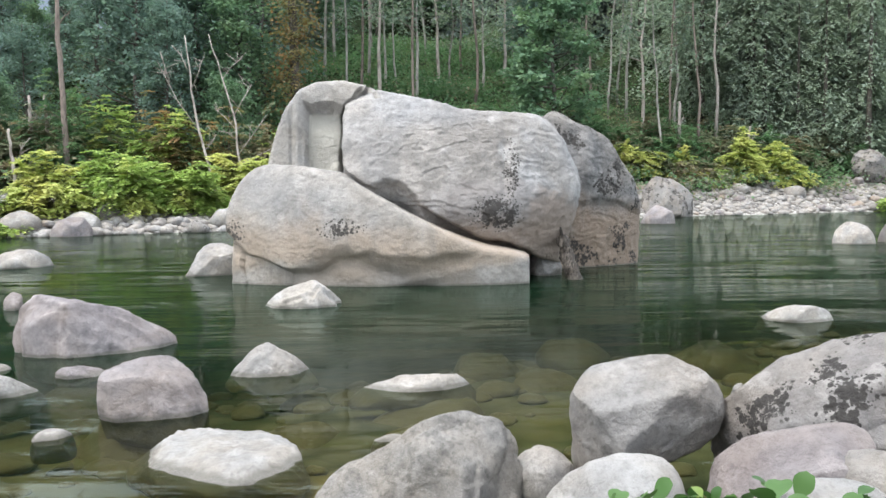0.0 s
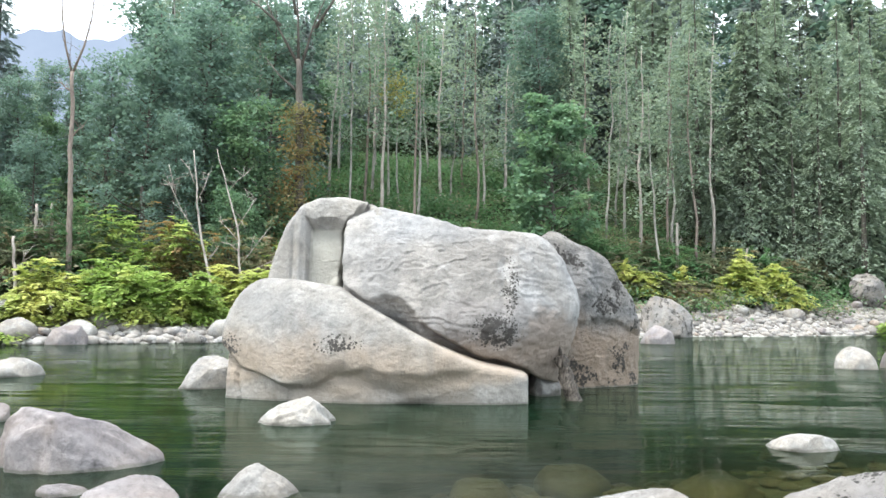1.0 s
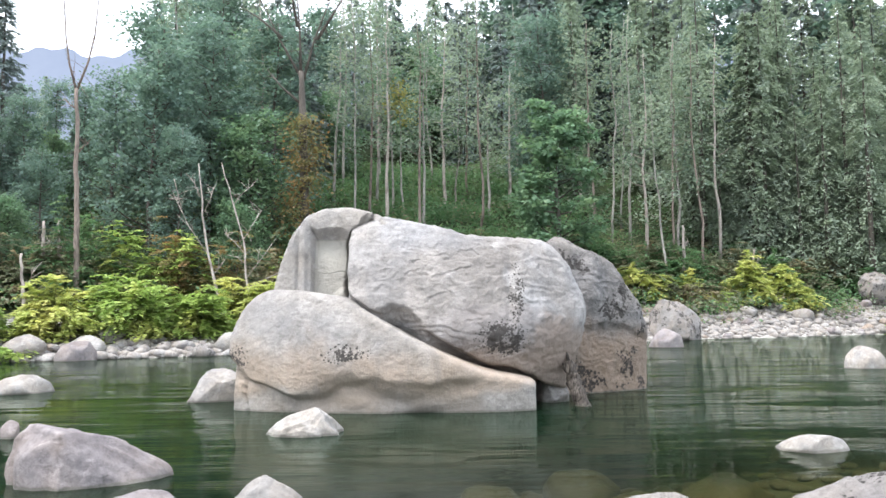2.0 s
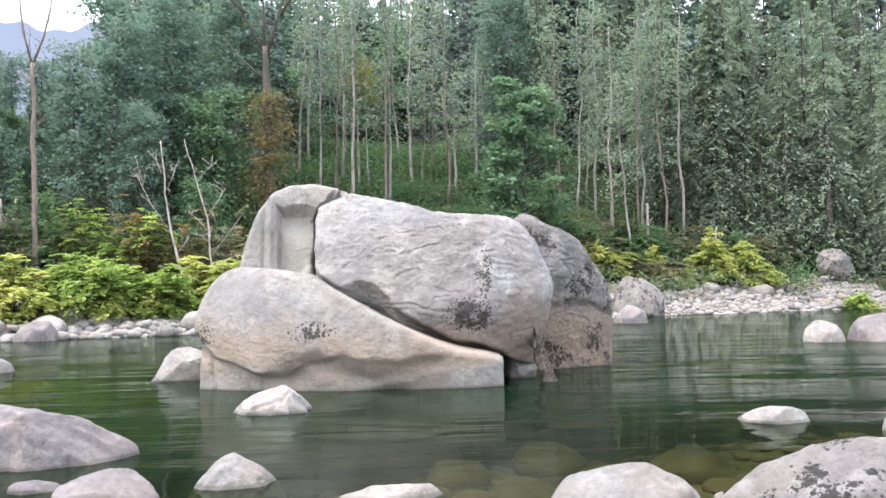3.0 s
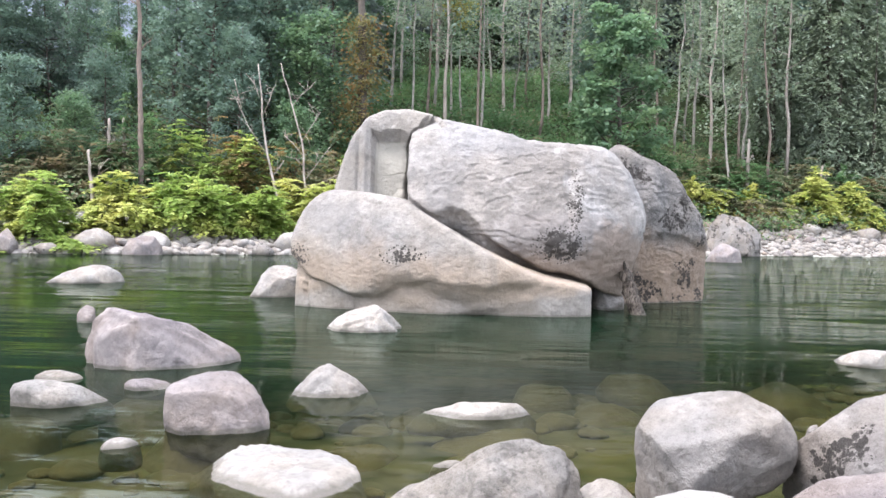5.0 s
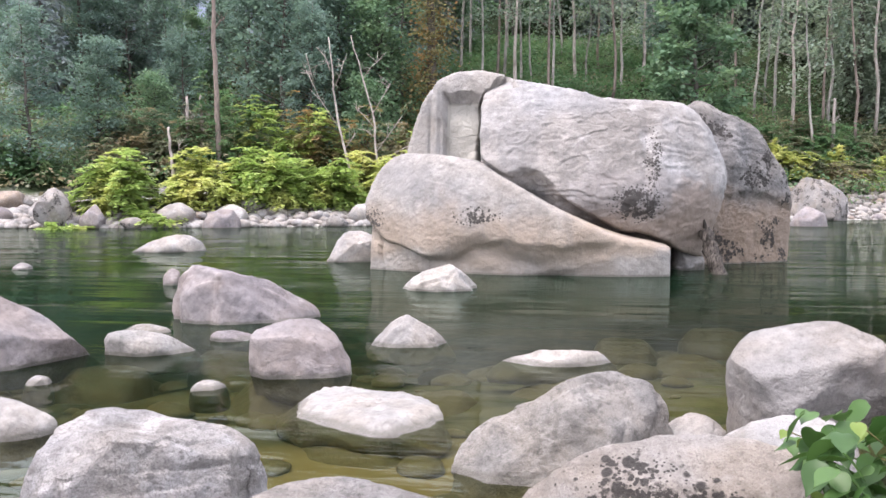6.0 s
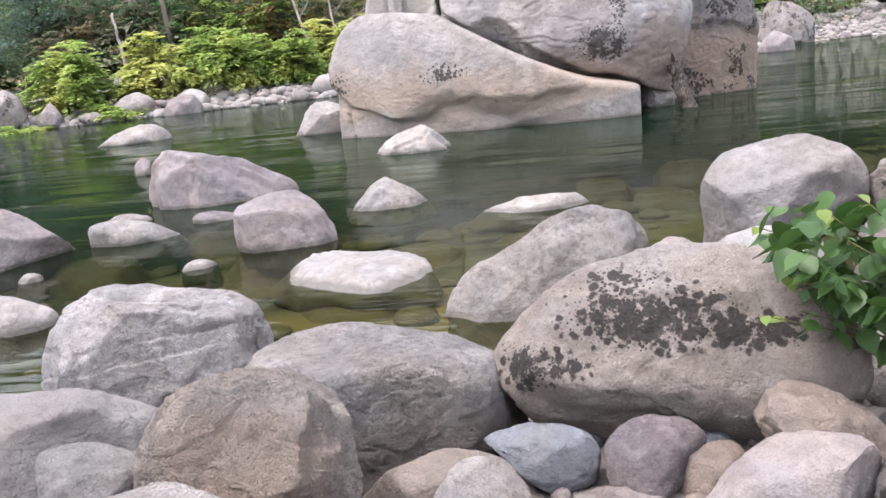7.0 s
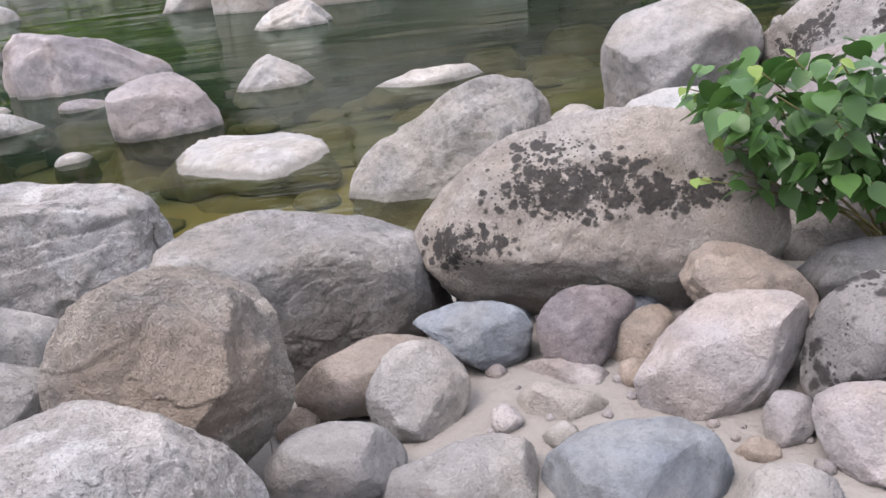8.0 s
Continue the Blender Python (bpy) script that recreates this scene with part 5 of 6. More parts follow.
def gravel(name, label, count, spot, sizes, material, seed, level=2, flat=1.0):
    """Many small stones in one mesh."""
    rng = np.random.default_rng(seed)
    kinds = [rock_shape([rng.uniform(0.75, 1.1) * (1 if k % 6 in (0, 1, 5) else 0.65) for k in range(12)], rng.uniform(0.7, 1), seed + q, 9, level)
             for q in range(6)]
    verts, faces, base = [], [], 0
    for k in range(count):
        x, y = spot(rng)
        size = rng.uniform(*sizes) * rng.uniform(0.6, 1.0)
        v, f = kinds[k % 6]
        a = rng.uniform(0, 2 * math.pi)
        turn = np.array([[math.cos(a), -math.sin(a), 0], [math.sin(a), math.cos(a), 0], [0, 0, 1]])
        z = float(land(np.array([x]), np.array([y]))[0])
        verts.append(v @ turn.T * (size, size, size * flat) + (x, y, z + size * 0.15 * flat))
        faces.append(f + base)
        base += len(v)
    return tagged(new(name, mesh(name, np.concatenate(verts), np.concatenate(faces), ROCK[material])), label, "gravel", kind="stuff")


def on_bank(rng):
    x = rng.uniform(-40, 50)
    return x, bank_line(x) + (6.5 if x < 8 else 9.0) * rng.uniform(0.0, 1.0) ** 1.2


gravel("bank_gravel", "pale gravel and cobbles between the bank stones", 5500, on_bank, (0.14, 0.42), "pale", 31, 1)


def at_waterline(rng):
    x = rng.uniform(-40, 50)
    return x, bank_line(x) + (4.0 if x < 8 else 6.5) * rng.uniform(0.0, 1.0) ** 1.1


gravel("bank_cobbles", "pale rounded cobbles heaped along the far waterline", 1500, at_waterline, (0.3, 0.75), "pale", 37, 2, 0.85)


def on_bed(rng):
    x = rng.uniform(-8, 7)
    return x, rng.uniform(4.0, 14) + 0.3 * x


gravel("bed_stones", "brown-green algae-covered stones under the water", 420, on_bed, (0.08, 0.36), "grey", 33, 3, 0.6)


def on_shore(rng):
    return rng.uniform(-1.6, 1.6), rng.uniform(0.9, 3.2)


gravel("shore_pebbles", "small pale pebbles on the sand between boulders", 420, on_shore, (0.01, 0.05), "pink", 35)
for k, (x, y, size) in enumerate(((3.55, 10.3, 0.62), (1.3, 9.4, 0.5), (2.1, 8.2, 0.5), (0.6, 10.6, 0.55), (1.9, 11.6, 0.6), (-1.3, 7.4, 0.45), (-0.2, 6.7, 0.42), (4.6, 9.0, 0.5), (-1.75, 5.75, 0.85), (-3.0, 7.5, 0.7), (-0.2, 8.2, 0.7), (-4.0, 8.6, 0.6), (-5.0, 7.6, 0.6))):
    z = -0.02 - size * 0.5 if k == 0 else -0.09 - size * 0.5 if k > 7 else -0.12 - 0.55 * size
    rock("sunken_rock", "brown algae-covered rock just under the water", "grey", (x, y, z), 25 * k, 0, size * 0.9, [size * q for q in (1.1, 0.8, 0.55, 0.5, 0.6, 0.9, 1.1, 0.9, 0.7, 0.6, 0.7, 0.9)], 8, 4, 400 + k)


# ---- plants ----
def plant(name, label, category, place, turn=0.0, scale=1.0, group=""):
    ob = new(name)
    ob.matrix_world = pose(*place, 0, 0, turn) @ Matrix.Scale(scale, 4)
    return tagged(ob, label, category, group)


def height(x, y):
    return float(land(np.array([x]), np.array([y]))[0])


def bush(label, material, place, wide, tall, seed, count=2600, leaf=0.24, deep=None, group="bushes of the far bank", flat=0.35):
    """Arching leafy shoots in tiers, thick towards the outside."""
    rng = np.random.default_rng(seed)
    root = plant("bush", label, "bush", place, 0, 1, group)
    deep = deep or wide * 0.8
    shoots, spots, ways = [], [], []
    per = 22
    for k in range(max(16, count // 14)):
        d = rng.normal(0, 1, 3)
        d[2] = abs(d[2]) * 1.1 + 0.05
        d /= np.linalg.norm(d)
        r = rng.uniform(0.66, 1.0) * (0.82 + 0.48 * float(vnoise(np.array([d * 2.3 + 7.1 * seed]), seed)[0]))
        top = d * (wide, deep, tall) * r
        top[2] = max(top[2], 0.12 * tall)
        foot = top * (0.3, 0.3, 0)
        t = np.linspace(0, 1, 4)[:, None]
        if k % 4 == 0:
            shoots.append(tube(foot + (top - foot) * np.concatenate([t**1.4, t**1.4, t**0.8], 1), np.linspace(0.02, 0.006, 4), 4))
        # an arching spray: leaves in two ranks along a drooping tip
        out = d * (1, 1, 0.25) + rng.normal(0, 0.35, 3) * (1, 1, 0.2)
        out /= np.linalg.norm(out)
        side = np.cross(out, (0, 0, 1))
        length = leaf * rng.uniform(3.2, 5.4)
        u = np.linspace(-0.55, 0.45, per)
        at = top + out * (length * u)[:, None]
        at[:, 2] -= 0.42 * length * (u + 0.55) ** 2 - 0.10 * length
        rank = np.where(np.arange(per) % 2, 1.0, -1.0)[:, None]
        spots.append(at + side * rank * 0.03)
        ways.append(out * 0.6 + side * rank * 0.9)
    v, f = joined(shoots)
    part("woody_base", mesh("woody_base", v, f, BARK["stem"]), root)
    v, f = leaves(np.concatenate(spots), leaf * 1.2, rng, np.concatenate(ways), 0.3, 0.6, 0.55)
    part("crown", mesh("crown", v, f, LEAF[material], False), root)
    return root


def limbs(trunk, rng, first, count, reach, rise, thick):
    """Side limbs from along a trunk line: tubes and the tips."""
    out, tips = [], []
    for k in range(count):
        u = first + (0.97 - first) * (k + rng.uniform(0, 0.8)) / count
        i = u * (len(trunk) - 1)
        lo = int(i)
        at = trunk[lo] + (trunk[min(lo + 1, len(trunk) - 1)] - trunk[lo]) * (i - lo)
        a = rng.uniform(0, 2 * math.pi)
        r = reach * (1.15 - 0.75 * u) * rng.uniform(0.6, 1.15)
        end = at + np.array([math.cos(a) * r, math.sin(a) * r, r * rise * rng.uniform(0.5, 1.3)])
        mid = (at + end) / 2 + (0, 0, -0.08 * r) + rng.normal(0, 0.05 * r, 3)
        out.append(tube([at, mid, end], [thick * (1 - 0.7 * u), thick * 0.6 * (1 - 0.7 * u), 0.012], 5))
        tips.append((mid, end))
    return out, tips


def trunk_line(tall, rng, bend=0.02, steps=10):
    z = np.linspace(0, tall, steps)
    drift = np.cumsum(rng.normal(0, bend * tall / steps * 2.2, (steps, 2)), 0)
    drift -= drift[0]
    return np.stack([drift[:, 0], drift[:, 1], z], 1)


def broad_tree(name, label, material, bark, place, tall, reach, seed, clumps=90, per=44, leaf=0.34, first=0.22, girth=0.22, lumpy=0.75, group="woodland trees"):
    rng = np.random.default_rng(seed)
    root = plant(name, label, "tree", place, 0, 1, group)
    line = trunk_line(tall, rng, 0.03)
    wood = [tube(line, np.linspace(girth, 0.03, len(line)), 8, rng, 0.08)]
    more, tips = limbs(line, rng, first, max(12, clumps // 3), reach, 0.5, girth * 0.45)
    v, f = joined(wood + more)
    part("trunk", mesh("trunk", v, f, BARK[bark]), root)
    spots = []
    for k in range(clumps):
        mid, end = tips[k % len(tips)]
        u = rng.uniform(0.15, 1.1)
        c = mid + (end - mid) * u + rng.normal(0, 0.35, 3)
        spots.append(c + rng.normal(0, 1, (per, 3)) * (lumpy, lumpy, lumpy * 0.42))
    at = np.concatenate(spots)
    at = at[at[:, 2] > 0.4]
    v, f = leaves(at, leaf, rng, None, 0.35, 0.75, 1.2)
    part("crown", mesh("crown", v, f, LEAF[material], False), root)
    return root


def conifer(name, label, material, bark, place, tall, reach, seed, whorls=46, leaf=0.55, first=0.08, girth=0.26, droop=0.35, thick=1.0, group="woodland trees"):
    rng = np.random.default_rng(seed)
    root = plant(name, label, "tree", place, 0, 1, group)
    line = trunk_line(tall, rng, 0.006)
    v, f = tube(line, np.linspace(girth, 0.02, len(line)), 8, rng, 0.06)
    part("trunk", mesh("trunk", v, f, BARK[bark]), root)
    spots, ways = [], []
    for k in range(whorls):
        u = first + (1 - first) * (k + rng.uniform(0, 1)) / whorls
        r0 = reach * (1 - u) ** 0.75 * rng.uniform(0.75, 1.1) + 0.15
        for b in range(int(rng.integers(4, 7))):
            a = rng.uniform(0, 2 * math.pi)
            r = r0 * rng.uniform(0.6, 1.1)
            n = int((8 + 20 * r / reach) * thick)
            q = rng.uniform(0.12, 1, n)
            way = np.array([math.cos(a), math.sin(a), 0])
            side = np.array([-math.sin(a), math.cos(a), 0])
            at = way * (r * q)[:, None] + side * (rng.normal(0, 0.16, n) * r * (1.1 - q))[:, None]
            at[:, 2] = tall * u - droop * r * q**1.5 + rng.normal(0, 0.08, n)
            x, y = np.interp(tall * u, line[:, 2], line[:, 0]), np.interp(tall * u, line[:, 2], line[:, 1])
            spots.append(at + (x, y, 0))
            ways.append(way + side * (np.sign(rng.normal(0, 1, n)) * 0.7)[:, None])
    v, f = leaves(np.concatenate(spots), leaf, rng, np.concatenate(ways), 0.65, 0.42, 1.0)
    part("crown", mesh("crown", v, f, LEAF[material], False), root)
    return root


def snag(label, bark, place, line, radii, twigs, seed, group="dead trees"):
    """A bare dead trunk; twigs: (start, end) of its limbs as offsets from the foot."""
    rng = np.random.default_rng(seed)
    root = plant("dead_tree", label, "dead tree", place, 0, 1, group)
    line = np.array(line, float)
    t = np.linspace(0, 1, 14)
    k = np.linspace(0, 1, len(line))
    pts = np.stack([np.interp(t, k, line[:, i]) for i in range(3)], 1) + rng.normal(0, 0.03, (14, 3))
    v, f = tube(pts, np.interp(t, (0, 1), radii), 8, rng, 0.12)
    part("trunk", mesh("trunk", v, f, BARK[bark]), root)
    for way in twigs:
        way = np.array(way, float)
        if len(way) == 2:
            way = np.array([way[0], way.mean(0) + rng.normal(0, 0.12, 3), way[1]])
        thick = max(0.03, radii[1] * 0.7)
        pieces = [tube(way, np.linspace(thick, 0.02, len(way)), 6)]
        reach = float(np.linalg.norm(way[-1] - way[0]))
        for q in range(8 if reach < 5 else 26):
            k = int(rng.integers(len(way) - 1))
            s = way[k] + (way[k + 1] - way[k]) * rng.uniform(0.2, 0.95)
            e = s + rng.normal(0, 0.4 if reach < 5 else 0.9, 3) + (0, 0, 0.3)
            pieces.append(tube([s, (s + e) / 2 + rng.normal(0, 0.06, 3), e], [0.022, 0.015, 0.008], 4))
        v, f = joined(pieces)
        part("limb", mesh("limb", v, f, BARK[bark]), root)
    return root


def bearing(az, dist):
    """x, y at a bearing (degrees to the right of +y) and distance."""
    return dist * math.sin(radians(az)), dist * math.cos(radians(az))


def stand(az, dist, dz=-0.15):
    x, y = bearing(az, dist)
    return x, y, height(x, y) + dz


# bushes on the far bank
for k, (label, mat, az, dist, wide, tall, count, leaf) in enumerate((
    ("dense yellow-green knotweed bush on the bank", "bright", -31.3, 53, 3.0, 3.9, 5200, 0.31),
    ("pale yellow-green knotweed bush overhanging the stones", "lime", -26.0, 53, 3.3, 3.9, 5200, 0.31),
    ("large bright green knotweed bush on the bank", "bright", -21.4, 53.5, 3.5, 4.2, 6200, 0.31),
    ("bright green knotweed bush hanging to the stones", "bright", -17.4, 54, 3.3, 3.7, 5200, 0.31),
    ("yellow-green knotweed bush beside the great boulder", "lime", -13.6, 55.5, 2.6, 4.2, 3800, 0.31),
    ("low green plants in front of the bushes", "bright", -29.0, 50.5, 2.2, 0.8, 1400, 0.26),
    ("low green plants among bank stones", "bright", -34.5, 50, 2.4, 0.9, 1300, 0.26),
    ("yellow-green bush behind the rear boulder", "lime", 13.6, 78, 3.0, 3.2, 3600, 0.36),
    ("yellow-green bush on the gravel bank", "lime", 16.6, 80.5, 2.4, 2.4, 3200, 0.36),
    ("pale yellow-green spreading knotweed bush", "lime", 20.6, 83, 3.2, 4.2, 5200, 0.36),
    ("yellow tipped knotweed bush on the gravel bank", "lime", 23.0, 85.5, 3.6, 4.0, 4200, 0.36),
    ("low bright green bush at the bank boulder", "bright", 18.6, 80, 2.0, 1.8, 2400, 0.32),
    ("low bright green bush beside a round boulder", "bright", 29.6, 84, 2.0, 1.8, 1500, 0.32),
)):
    bush(label, mat, stand(az, dist), wide, tall, 500 + k, count, leaf)

rng = np.random.default_rng(77)
for k in range(46):
    az = rng.uniform(-40, 32)
    line_far = (54.0 if az < 8 else 57.0) / (math.cos(radians(az)) - 0.42 * math.sin(radians(az)))
    mat = ("olive", "salal", "olive", "rust", "salal", "bright")[int(rng.integers(6))] if az < 0 else ("olive", "salal", "salal", "olive", "olive", "salal")[int(rng.integers(6))]
    words = {"olive": "dull olive-green shrub at the forest edge", "salal": "green leafy shrub at the forest edge", "rust": "rusty autumn shrub at the forest edge", "bright": "fresh green shrub at the forest edge"}[mat]
    bush(words, mat, stand(az, line_far + rng.uniform(9, 17)), rng.uniform(1.6, 3.2), rng.uniform(1.8, 4.2), 600 + k, 1500, 0.26, None, "shrubs of the forest edge", 0.5)


for k in range(16):
    az = 9 + 23 * (k * 0.618 % 1)
    line_far = 57.0 / (math.cos(radians(az)) - 0.42 * math.sin(radians(az)))
    mat = ("olive", "salal", "olive", "salal")[k % 4]
    bush("broad dull green thicket above the gravel bank", mat, stand(az, line_far + rng.uniform(13, 19)), rng.uniform(2.8, 4.0), rng.uniform(3.0, 4.6), 680 + k, 1900, 0.3, None, "shrubs of the forest edge", 0.5)


# tall mixed shrubs behind the knotweed
for k in range(16):
    az = -32 + 21 * (k * 0.618 % 1)
    line_far = 54.0 / (math.cos(radians(az)) - 0.42 * math.sin(radians(az)))
    mat = ("olive", "rust", "salal", "olive", "bright")[k % 5]
    words = {"olive": "tall dull olive shrub behind the knotweed", "rust": "tall rusty autumn shrub behind the knotweed", "salal": "tall green shrub behind the knotweed", "bright": "fresh green shrub behind the knotweed"}[mat]
    bush(words, mat, stand(az, line_far + 8 + 5 * (k * 0.38 % 1)), 2.2 + 0.9 * (k * 0.27 % 1), 4.6 + 2.4 * (k * 0.71 % 1), 640 + k, 1700, 0.24, None, "shrubs of the forest edge", 0.5)


def undergrowth(name, label, material, count, seed, low, high, first=-46, last=38):
    """Low leafy cover on the hillside, far too many plants to count."""
    rng = np.random.default_rng(seed)
    spots = []
    for k in range(count):
        az = rng.uniform(first, last)
        base = 54.0 / (math.cos(radians(az)) - 0.42 * math.sin(radians(az)))
        x, y = bearing(az, base + rng.uniform(low, high))
        n = 38
        c = np.array([x, y, height(x, y)])
        spots.append(c + rng.normal(0, 1, (n, 3)) * (1.1, 1.1, 0.3) + (0, 0, rng.uniform(0.2, 1.6)))
    v, f = leaves(np.concatenate(spots), 0.34, rng, None, 0.35, 0.75, 1.2)
    return tagged(new(name, mesh(name, v, f, LEAF[material], False)), label, "undergrowth", kind="stuff")


undergrowth("undergrowth", "dense green undergrowth covering the hillside", "salal", 1500, 81, 9, 48)
undergrowth("salal", "low dark salal thicket on the open slope", "salal", 1500, 83, 10, 52, -11, 10)
undergrowth("brambles", "olive and brown brambles on the hillside", "olive", 500, 82, 8, 36)

# ---- single trees that stand out ----
x, y, z = stand(-24.8, 60)
snag("tall bare forked dead tree", "red", (x, y, z - 1), [(0, 0, 0), (-0.2, 0, 9), (-0.4, 0, 16.2)], (0.22, 0.12),
     [((-0.4, 0, 16.0), (-0.95, 0, 18.0), (-1.25, 0, 20), (-1.4, 0, 22.5), (-1.35, 0, 25)), ((-0.4, 0, 16.0), (0.35, 0, 18.0), (0.8, 0, 20), (1.0, 0, 22.5), (0.9, 0, 25)),
      ((-0.4, 0, 14.8), (-1.4, 0.2, 15.6)), ((-0.3, 0, 11.5), (0.5, 0.2, 12.4))], 1)
x, y, z = stand(-15.4, 57)
snag("leaning pale dead tree with a forked limb", "dead", (x, y, z), [(0, 0, 0), (-1.4, 0, 5.4), (-2.0, 0, 11.2)], (0.12, 0.035),
     [((-1.35, 0, 5.0), (-3.8, 0.2, 9.2)), ((-1.7, 0, 7.6), (-0.9, 0, 9.6)), ((-1.9, 0, 9.0), (-2.9, 0, 10.6)), ((-0.9, 0, 3.5), (-0.1, 0.1, 4.6)), ((-3.2, 0.1, 8.2), (-3.7, 0, 10.2))], 2)
x, y, z = stand(-13.9, 57)
snag("slim pale dead tree with bare side twigs", "dead", (x, y, z), [(0, 0, 0), (-0.3, 0, 5.5), (-1.9, 0, 11.4)], (0.10, 0.03),
     [((-0.1, 0, 2.6), (3.2, 0.2, 4.2)), ((-0.2, 0, 3.2), (1.6, 0, 5.6)), ((-0.4, 0, 5.9), (0.9, 0, 8.0)), ((-0.3, 0, 5.0), (-1.7, 0.1, 6.4)), ((-1.1, 0, 8.4), (0.3, 0, 9.8)), ((-0.2, 0, 4.2), (-1.5, 0, 4.9))], 3)
for az, d, tall, lean, r in ((-27.7, 55, 5.0, -0.45, 0.12), (-26.9, 62, 5.6, 0.05, 0.16), (-25.9, 62, 5.6, -0.1, 0.14), (20.8, 84, 5.2, 0.4, 0.14), (20.1, 83, 2.6, 0.5, 0.10), (16.5, 84, 5.8, 0.1, 0.2)):
    x, y, z = stand(az, d)
    snag("broken pale dead stump among shrubs", "dead", (x, y, z), [(0, 0, 0), (lean * 0.6, 0, tall * 0.6), (lean, 0, tall)], (r, r * 0.6), [((lean * 0.5, 0, tall * 0.6), (lean * 0.5 + 0.5, 0, tall * 0.75))], int(az * 10) & 255, "dead stumps")

broad_tree("maple_tree", "bright green broad-leaved maple behind the great boulder", "maple", "brown", stand(8.2, 76), 16, 4.8, 41, 150, 46, 0.5, 0.10, 0.28, 0.52)
broad_tree("ivy_tree", "big brown trunk wrapped in rusty ivy with bare limbs", "rust", "brown", stand(-10.0, 68), 13, 1.6, 42, 70, 44, 0.30, 0.05, 0.45, 0.7)
x, y, z = stand(-10.0, 68.3)
snag("bare spreading crown of an old tree", "brown", (x, y, z), [(0, 0, 0), (-0.2, 0, 12), (-0.4, 0, 17)], (0.45, 0.22),
     [((-0.4, 0, 16.5), (-4.2, 0.3, 24)), ((-0.4, 0, 16.8), (-0.9, 0.2, 25)), ((-0.3, 0, 15.8), (2.4, 0, 24)), ((-2.0, 0, 20), (-5.8, 0, 23)), ((-0.2, 0, 14), (-3.5, 0.4, 17.5)), ((1.0, 0, 19.8), (4.2, 0, 25)), ((-0.7, 0, 21), (-2.0, 0, 27))], 4)
broad_tree("yellow_tree", "small yellow autumn tree among bare trunks", "yellow", "pale", stand(-3.0, 84), 15, 1.7, 43, 24, 30, 0.34, 0.68, 0.12)

# slender trunks of tall alders
ALDERS = ((-6.6, 80, 24), (-5.5, 82, 26), (-5.0, 86, 25), (-4.2, 80, 25), (-3.8, 84, 22), (-1.9, 78, 24), (-1.6, 80, 20), (-0.2, 90, 23), (0.9, 92, 15), (2.4, 82, 27), (3.2, 88, 14), (4.6, 90, 16),
          (11.8, 88, 24), (10.6, 90, 24), (13.0, 90, 26), (14.1, 84, 23), (15.3, 82, 20), (17.9, 86, 26), (16.2, 92, 25), (18.9, 92, 25), (23.9, 100, 28), (27.0, 102, 28), (-7.3, 92, 24), (-4.7, 98, 24), (-0.9, 99, 24), (1.6, 96, 25), (5.4, 96, 24), (9.6, 96, 24), (12.4, 95, 25), (15.9, 88, 24), (-8.0, 86, 24), (-13.0, 80, 24), (-18.5, 82, 24))
for k, (az, d, tall) in enumerate(ALDERS):
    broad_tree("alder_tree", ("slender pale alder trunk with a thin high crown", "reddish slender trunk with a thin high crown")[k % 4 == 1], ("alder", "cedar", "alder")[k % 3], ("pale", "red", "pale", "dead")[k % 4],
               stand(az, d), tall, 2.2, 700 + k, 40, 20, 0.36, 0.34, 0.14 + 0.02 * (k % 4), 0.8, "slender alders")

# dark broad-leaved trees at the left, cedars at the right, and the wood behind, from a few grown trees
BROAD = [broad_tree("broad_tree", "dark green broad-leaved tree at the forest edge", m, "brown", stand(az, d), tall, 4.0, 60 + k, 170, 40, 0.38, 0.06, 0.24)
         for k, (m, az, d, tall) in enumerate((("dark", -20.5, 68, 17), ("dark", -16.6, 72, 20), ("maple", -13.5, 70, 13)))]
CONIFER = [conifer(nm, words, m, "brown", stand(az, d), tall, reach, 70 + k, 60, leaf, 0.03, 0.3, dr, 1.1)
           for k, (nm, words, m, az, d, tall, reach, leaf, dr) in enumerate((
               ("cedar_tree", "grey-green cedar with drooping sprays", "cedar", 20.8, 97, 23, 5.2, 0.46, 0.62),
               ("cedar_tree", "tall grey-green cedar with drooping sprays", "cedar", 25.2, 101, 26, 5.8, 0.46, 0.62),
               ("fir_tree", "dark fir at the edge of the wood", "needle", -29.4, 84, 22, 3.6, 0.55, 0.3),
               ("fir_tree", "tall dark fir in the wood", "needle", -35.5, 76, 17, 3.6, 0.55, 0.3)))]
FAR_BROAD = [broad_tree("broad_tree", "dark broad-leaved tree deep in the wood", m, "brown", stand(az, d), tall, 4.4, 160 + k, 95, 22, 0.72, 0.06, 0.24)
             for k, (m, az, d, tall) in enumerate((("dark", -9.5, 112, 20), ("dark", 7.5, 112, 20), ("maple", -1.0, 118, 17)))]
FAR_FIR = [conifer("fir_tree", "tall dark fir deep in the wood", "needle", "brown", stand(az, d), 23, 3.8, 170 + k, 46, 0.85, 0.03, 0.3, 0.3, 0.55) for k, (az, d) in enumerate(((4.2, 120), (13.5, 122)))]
rng = np.random.default_rng(99)


def again(proto, az, d, scale):
    x, y = bearing(az, d)
    return copy_thing(proto, pose(x, y, height(x, y) - 0.2, 0, 0, rng.uniform(0, 360)) @ Matrix.Diagonal((scale * rng.uniform(0.9, 1.1), scale * rng.uniform(0.9, 1.1), scale, 1)))


